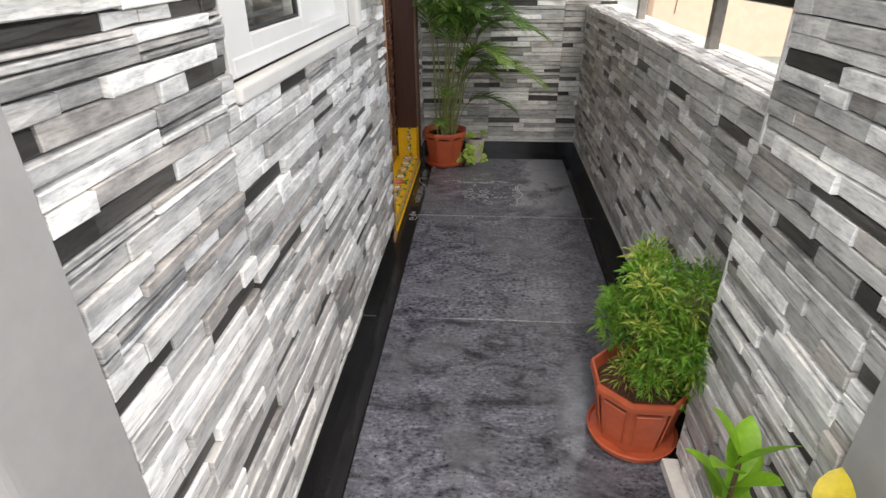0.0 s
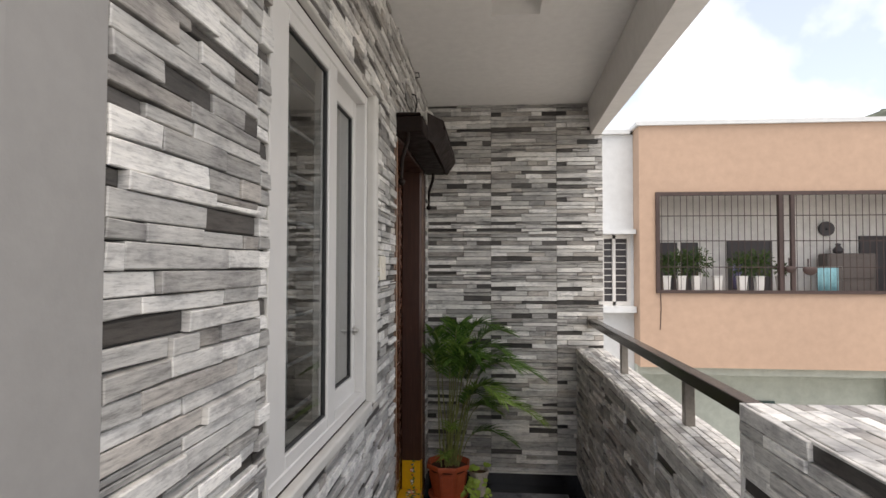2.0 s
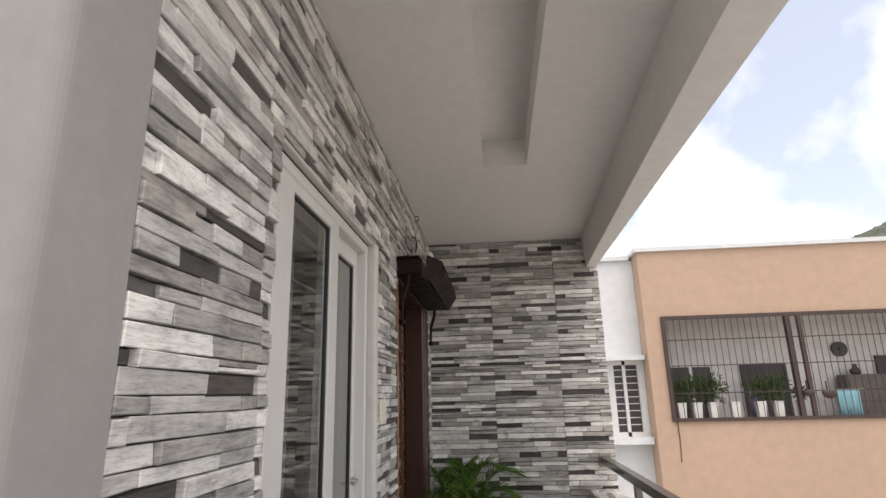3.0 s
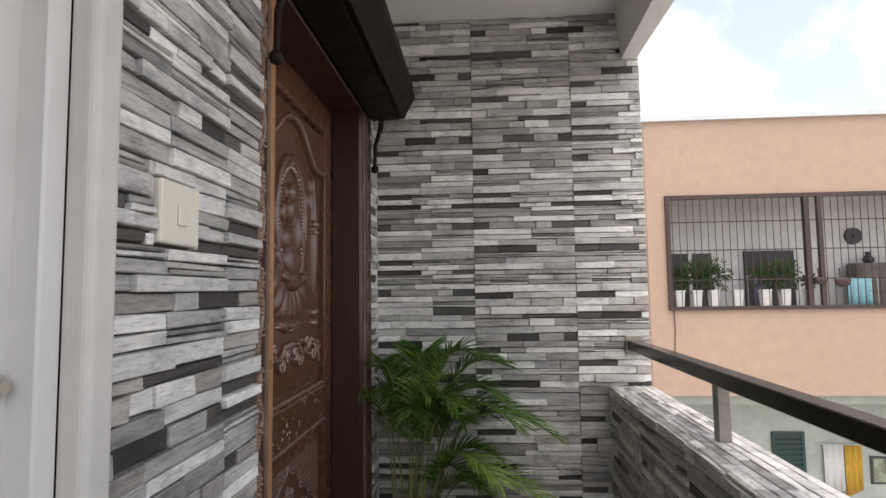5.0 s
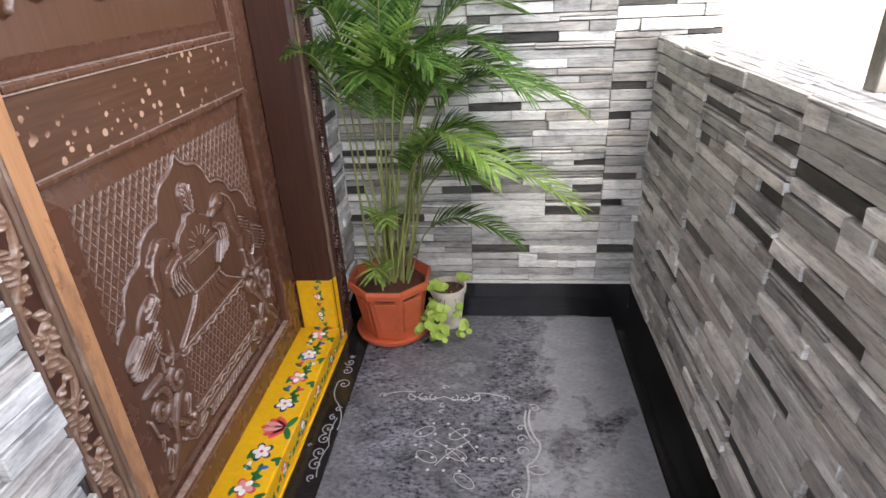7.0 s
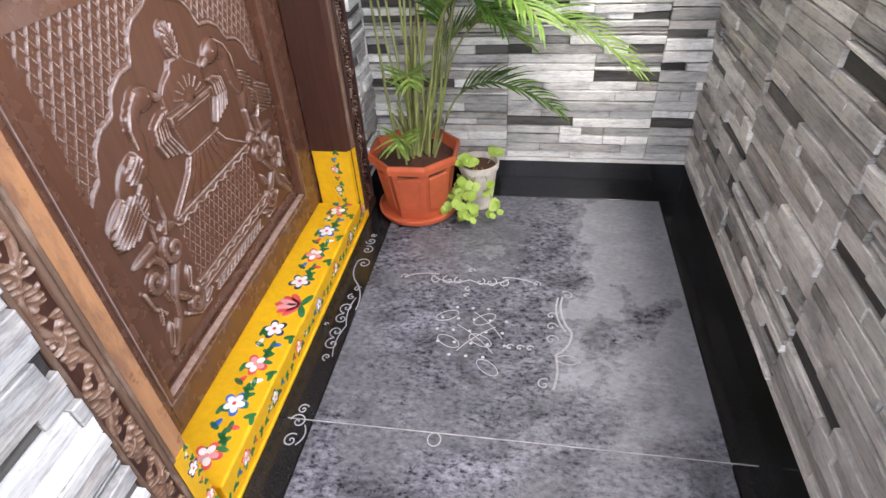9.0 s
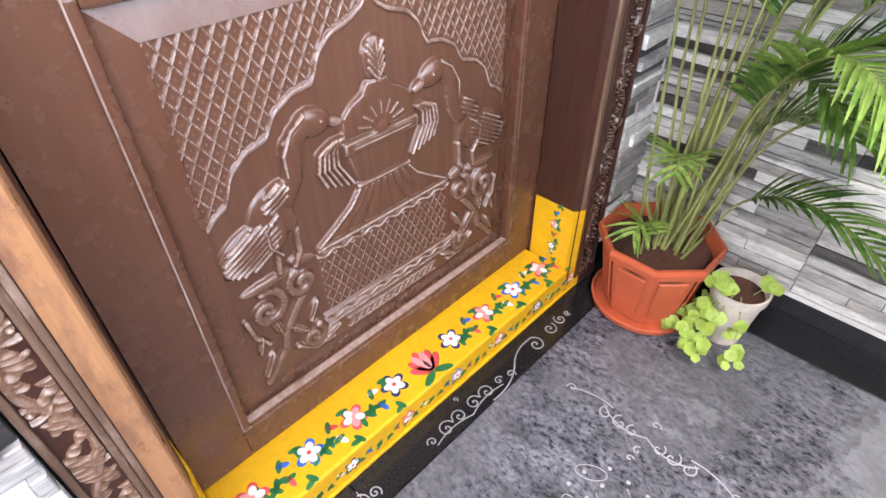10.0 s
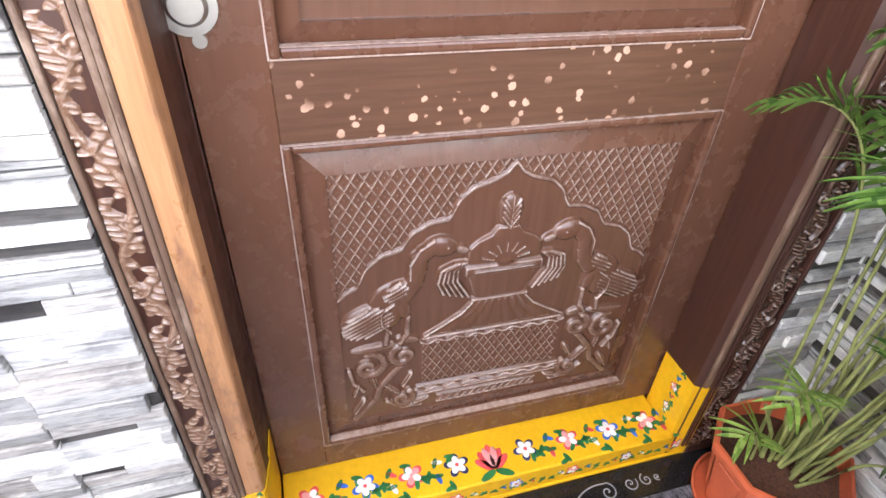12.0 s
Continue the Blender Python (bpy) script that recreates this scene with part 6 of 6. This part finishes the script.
# lower storey: louvred window, towels, mirror
lower = tagged(new("window_3"), "dark green louvred window of the lower storey", "window", "", "structure")
LY = FY + 1.4
bm = boxes(((5.6, LY - 0.04, -2.25), (5.66, LY - 0.001, -1.34)), ((6.13, LY - 0.04, -2.25), (6.19, LY - 0.001, -1.34)), ((5.66, LY - 0.04, -1.4), (6.13, LY - 0.001, -1.34)), ((5.66, LY - 0.012, -2.25), (6.13, LY - 0.001, -1.4)))
louvre_m = plain("dark_green_paint", (0.02, 0.055, 0.05), 0.5, amount=0.2)
adopt(lower, part("frame", bm, louvre_m))
for k in range(9):
    bm = boxes(((5.66, LY - 0.036, -2.2 + k * 0.095), (6.13, LY - 0.014, -2.15 + k * 0.095)))
    adopt(lower, part("louvre", bm, louvre_m))
for x0, x1, z0, z1, m, lab in ((6.5, 6.84, -2.5, -1.56, M_UPVC, "white towel hanging on the lower wall"), (6.87, 7.16, -2.5, -1.58, plain("ochre_cloth", (0.62, 0.36, 0.05), 0.9, amount=0.2), "ochre yellow towel hanging on the lower wall")):
    V, F = [], []
    for i in range(13):
        t = i / 12
        for z in (z0, z1):
            for o in (0.0, 0.01):
                V.append((x0 + (x1 - x0) * t, LY - 0.06 + 0.02 * math.sin(t * 17) + o, z + (0.12 * t if z == z0 else 0)))
    for i in range(12):
        a, b = 4 * i, 4 * i + 4
        F += [(a, b, b + 2, a + 2), (a + 1, a + 3, b + 3, b + 1), (a + 2, b + 2, b + 3, a + 3), (a, a + 1, b + 1, b)]
    tagged(linked("towel", mesh_from("towel", V, F, m, None, True)), lab, "towel")
bm = bmesh.new()
rod(bm, (6.4, LY - 0.055, -1.55), (7.26, LY - 0.055, -1.57), 0.01, 6)
rod(bm, (6.4, LY - 0.055, -1.55), (6.4, LY, -1.55), 0.01, 6)
rod(bm, (7.26, LY - 0.055, -1.57), (7.26, LY, -1.57), 0.01, 6)
tagged(part("towel_bar", bm, M_STEEL), "steel towel bar on the lower wall", "towel bar")
pic = empty("framed_picture", 7.48, LY, -2.02, "small dark framed picture on the lower wall", "picture")
bm = bmesh.new()
box(bm, (7.34, LY - 0.03, -2.28), (7.63, LY - 0.002, -1.78), 0.005)
adopt(pic, part("frame", bm, M_NEARBLACK))
bm = boxes(((7.38, LY - 0.034, -2.24), (7.59, LY - 0.031, -1.82)), ((7.43, LY - 0.037, -2.2), (7.53, LY - 0.0345, -1.95)))
adopt(pic, part("print", bm, plain("faded_print", (0.3, 0.32, 0.22), 0.5, fine=12, amount=0.4)))

white_house = empty("neighbour_house", 2.0, FY + 0.5, GZ, "white painted house side with a boxed window", "building")
WY = FY + 0.45
bm = boxes(((-6.0, WY, GZ), (HX0 - 0.002, WY + 0.25, 0.72)), ((-6.0, WY, 2.15), (HX0 - 0.002, WY + 0.25, 4.18)), ((-6.0, WY, 0.72), (2.42, WY + 0.25, 2.15)), ((3.02, WY, 0.72), (HX0 - 0.002, WY + 0.25, 2.15)), ((-6.0, WY + 0.25, GZ), (-5.75, WY + 6, 4.18)))
adopt(white_house, part("wall", bm, M_HOUSEWHITE))
bm = boxes(((-6.1, WY - 0.08, 4.18), (HX0 - 0.07, WY + 0.35, 4.27)), ((-6.0, WY + 0.25, 3.3), (HX0 - 0.01, WY + 6, 3.45)))
adopt(white_house, part("roof", bm, M_HOUSEWHITE))
for name, z0, z1 in (("sunshade", 2.15, 2.24), ("window_ledge", 0.6, 0.72)):
    adopt(white_house, part(name, boxes(((1.75, WY - 0.28, z0), (3.05, WY, z1))), M_HOUSEWHITE, None, "white projecting ledge"))
bm = bmesh.new()
for a, b in (((2.42, 2.49), 0), ((2.95, 3.02), 0), ((2.66, 2.72), 0)):
    box(bm, (a[0], WY + 0.03, 0.72), (a[1], WY + 0.1, 2.15))
box(bm, (2.49, WY + 0.03, 0.72), (2.95, WY + 0.1, 0.8))
box(bm, (2.49, WY + 0.03, 2.07), (2.95, WY + 0.1, 2.15))
wnd = part("window", bm, M_UPVC)
# opaque dark sheet; the dimness behind the glass is in its colour
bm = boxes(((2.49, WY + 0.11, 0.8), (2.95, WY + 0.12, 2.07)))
part("pane", bm, M_NEARBLACK, wnd, "dark sheet for the glass and dim inside")
for k in range(9):
    bm = boxes(((2.49, WY + 0.07, 0.93 + k * 0.13), (2.95, WY + 0.08, 0.945 + k * 0.13)))
    part("bar", bm, M_UPVC, wnd)
adopt(white_house, wnd)
bm = bmesh.new()
tube(bm, [(3.45, FY - 0.02, 1.0), (3.46, FY - 0.015, 0.7), (3.44, FY - 0.015, 0.3)], 0.008, 0.008, 5)
tagged(part("drain_pipe", bm, M_GRILLE), "thin brown drain pipe under the barred balcony", "pipe")

# wooded hill far off
def hill(cx, cy, w, d, h, seed):
    rnd = random.Random(seed)
    n = 70
    V, F = [], []
    for j in range(n + 1):
        for i in range(n + 1):
            u, v_ = i / n * 2 - 1, j / n * 2 - 1
            r = math.hypot(u, v_)
            z = h * max(0, 1 - r ** 1.6) + (noise.noise((u * 9, v_ * 9, seed)) * 0.05 + noise.noise((u * 30, v_ * 30, seed)) * 0.03) * h * (r < 1)
            V.append((cx + u * w, cy + v_ * d, GZ + z - (1.0 if r >= 1 else 0)))
    for j in range(n):
        for i in range(n):
            a = j * (n + 1) + i
            F.append((a, a + 1, a + n + 2, a + n + 1))
    return V, F


V, F = hill(420, 520, 260, 200, 165, 3)
tagged(linked("backdrop", mesh_from("backdrop", V, F, plain("wooded_hill", (0.10, 0.115, 0.085), 0.95, fine=0.15, broad=0.02, amount=0.4))), "hazy green wooded hill far behind the houses", "hill", "", "structure")


# ---- stone pieces of the walls, last ----
random.seed(11)
TW, TH = 0.45, 0.30


def pattern(seed):
    """One tile face: rows of split stones (u0, u1, v0, v1, proud, shade)."""
    rnd = random.Random(seed)
    out, v = [], 0.0
    heights = []
    while sum(heights) < TH - 0.014:
        heights.append(rnd.choice((0.02, 0.024, 0.027, 0.03, 0.034)))
    k = TH / sum(heights)
    for h in heights:
        h *= k
        u = 0.0
        while u < TW - 0.001:
            w = rnd.choice((0.07, 0.11, 0.14, 0.17, 0.21, 0.26))
            if TW - (u + w) < 0.06:
                w = TW - u
            thin = h < 0.026
            s = rnd.choices("lmbd", (46, 25, 14, 15) if thin else (56, 20, 12, 12))[0]
            out.append((u, u + w, v, v + h, rnd.uniform(0.0, 0.012) if s != "d" else rnd.uniform(-0.003, 0.0015), s))
            if thin and w > 0.15 and rnd.random() < 0.3:
                a = out.pop()
                mid = (a[2] + a[3]) / 2
                out.append((a[0], a[1], a[2], mid, a[4], rnd.choice("lm")))
                out.append((a[0], a[1], mid, a[3], a[4] * 0.4, rnd.choice("mb")))
            u += w
        v += h
    return out


FACES = [pattern(s) for s in (3, 8, 21, 34)]


def cut(r, hole):
    """What is left of a rectangle outside a hole."""
    a, b, c, d = r
    p, q, s, t = hole
    if b <= p or a >= q or d <= s or c >= t:
        return [r]
    out = []
    if a < p:
        out.append((a, p, c, d))
    if b > q:
        out.append((q, b, c, d))
    m, n = max(a, p), min(b, q)
    if c < s:
        out.append((m, n, c, s))
    if d > t:
        out.append((m, n, t, d))
    return [o for o in out if o[1] - o[0] > 0.006 and o[3] - o[2] > 0.005]


def field(u0, u1, v0, v1, du, dv, holes=(), seed=0, flat=1.0):
    """All stones of a wall: tiles laid from (du, dv)."""
    rnd = random.Random(seed)
    out = []
    j0, i0 = math.floor((v0 - dv) / TH), math.floor((u0 - du) / TW)
    j = j0
    while dv + j * TH < v1:
        i = i0
        while du + i * TW < u1:
            for a, b, c, d, h, s in FACES[rnd.randrange(4)]:
                r = (max(u0, du + i * TW + a), min(u1, du + i * TW + b), max(v0, dv + j * TH + c), min(v1, dv + j * TH + d))
                if r[1] - r[0] < 0.006 or r[3] - r[2] < 0.005:
                    continue
                rs = [r]
                for hole in holes:
                    rs = [x for y in rs for x in cut(y, hole)]
                out += [(x, h * flat, s) for x in rs]
            i += 1
        j += 1
    return out


def stone_geo(w, h, d):
    """A split stone lying in the u-v plane with a chamfered face; u along x, v along z, out along -y."""
    g, c = 0.0005, 0.0016
    x, z, lo = w / 2 - g, h / 2 - 0.0003, -h / 2 + 0.0025
    c = min(c, x * 0.4, z * 0.4)
    k = [((w * p + h * q + d * r) % 1.0 - 0.5) * min(0.0035, d * 0.5) for p, q, r in ((977, 613, 331), (541, 877, 733), (389, 271, 1511), (811, 1223, 457))]
    q = [((w * p + h * r + d * s) % 1.0 - 0.5) * 0.0042 for p, r, s in ((733, 457, 1009), (619, 1301, 283), (907, 359, 641), (269, 1091, 1423))]
    v = [(-x, 0, lo), (x, 0, lo), (x, 0, z), (-x, 0, z)]
    v += [(a, -d + c + k[i], b + q[i]) for i, (a, b) in enumerate(((-x, lo), (x, lo), (x, z), (-x, z)))]
    v += [(a, -d + k[i], b + q[i]) for i, (a, b) in enumerate(((-x + c, lo + c), (x - c, lo + c), (x - c, z - c), (-x + c, z - c)))]
    f = []
    for k in (0, 4):
        for i in range(4):
            j = (i + 1) % 4
            f.append((k + i, k + j, k + 4 + j, k + 4 + i))
    f.append((8, 9, 10, 11))
    return v, f


STONE_MESH = {}


def clad(parent, stones, place_m, near, deep=BACK, label=""):
    """The first 300 stones in the near stretch are pieces; the rest is one mesh."""
    count, verts, faces, idx = 0, [], [], []
    keys = "lmbd"
    for (a, b, c, d), h, s in stones:
        m = place_m @ Matrix.Translation(((a + b) / 2, 0, (c + d) / 2))
        w, t, o = round(b - a, 3), round(d - c, 3), round(deep + h, 4)
        if count < 300 and near(a, b, c, d):
            key = (w, t, o, s)
            if key not in STONE_MESH:
                STONE_MESH[key] = mesh_from("stone", *stone_geo(b - a, d - c, deep + h), STONES[s])
            ob = linked("stone", STONE_MESH[key], parent)
            ob.matrix_world = m
            count += 1
        else:
            v, f = stone_geo(b - a, d - c, deep + h)
            k = len(verts)
            verts += [m @ Vector(p) for p in v]
            faces += [tuple(k + i for i in q) for q in f]
            idx += [keys.index(s)] * len(f)
    if verts:
        ob = linked("stone_cladding", mesh_from("stone_cladding", verts, faces, [STONES[k] for k in keys], idx), parent)
        ob["kind"] = "stuff"


# left wall: u along y, facing +x
m_left = Matrix(((0, -1, 0, LX - BACK), (1, 0, 0, 0), (0, 0, 1, 0), (0, 0, 0, 1)))
clad(wall_left, field(Y0 + 0.003, EY - 0.008, SKIRT, CEIL, 1.03 - 2 * TW, SKIRT, (CASE, (dy0, dy1, -1, dz1), SWITCH), 5), m_left,
     lambda a, b, c, d: (a > 2.0 and b < 2.6) or (b < 1.06 and 0.75 < c < 2.0))
# end wall: u along x, facing -y
m_end = Matrix(((1, 0, 0, 0), (0, 1, 0, EY + BACK), (0, 0, 1, 0), (0, 0, 0, 1)))
clad(wall_end, field(LX + 0.003, OUTX, SKIRT, CEIL, 0.183 - 2 * TW, SKIRT, ((RX - 0.003, 2, -1, PAR),), 9), m_end, lambda a, b, c, d: 0.1 < c < 1.35)
# parapet and block: u along -y, facing -x
m_par = Matrix(((0, 1, 0, RX + BACK), (-1, 0, 0, 0), (0, 0, 1, 0), (0, 0, 0, 1)))
clad(parapet, field(-(EY - 0.006), -BY, SKIRT, PAR, -EY, SKIRT, (), 14), m_par, lambda a, b, c, d: a > -3.9)
m_bin = Matrix(((0, 1, 0, BLKX + BACK), (-1, 0, 0, 0), (0, 0, 1, 0), (0, 0, 0, 1)))
clad(block, field(-BY + 0.008, -0.785, 0.03, BLOCK, -BY, BLOCK - 4 * TH, (), 15), m_bin, lambda a, b, c, d: True)
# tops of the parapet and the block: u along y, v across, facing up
# stones swapped for paler ones: the sky's glare on the tops, put into colour
SKYLIT_TOP = {"l": "l", "m": "l", "b": "m", "d": "b"}
m_top = Matrix(((0, 0, 1, 0), (1, 0, 0, 0), (0, -1, 0, PAR - 0.004), (0, 0, 0, 1)))
clad(parapet, [(r, h, SKYLIT_TOP[s]) for r, h, s in field(BY, EY, RX - 0.002, OUTX, BY, RX - 0.05, (), 17, 0.15)], m_top, lambda a, b, c, d: False, 0.004)
m_blk = Matrix(((0, 0, 1, 0), (1, 0, 0, 0), (0, -1, 0, BLOCK - 0.004), (0, 0, 0, 1)))
clad(block, [(r, h, SKYLIT_TOP[s]) for r, h, s in field(0.785, BY, BLKX - 0.002, 1.5, BY - 2 * TW, BLKX - 0.05, (), 19, 0.15)], m_blk, lambda a, b, c, d: False, 0.004)
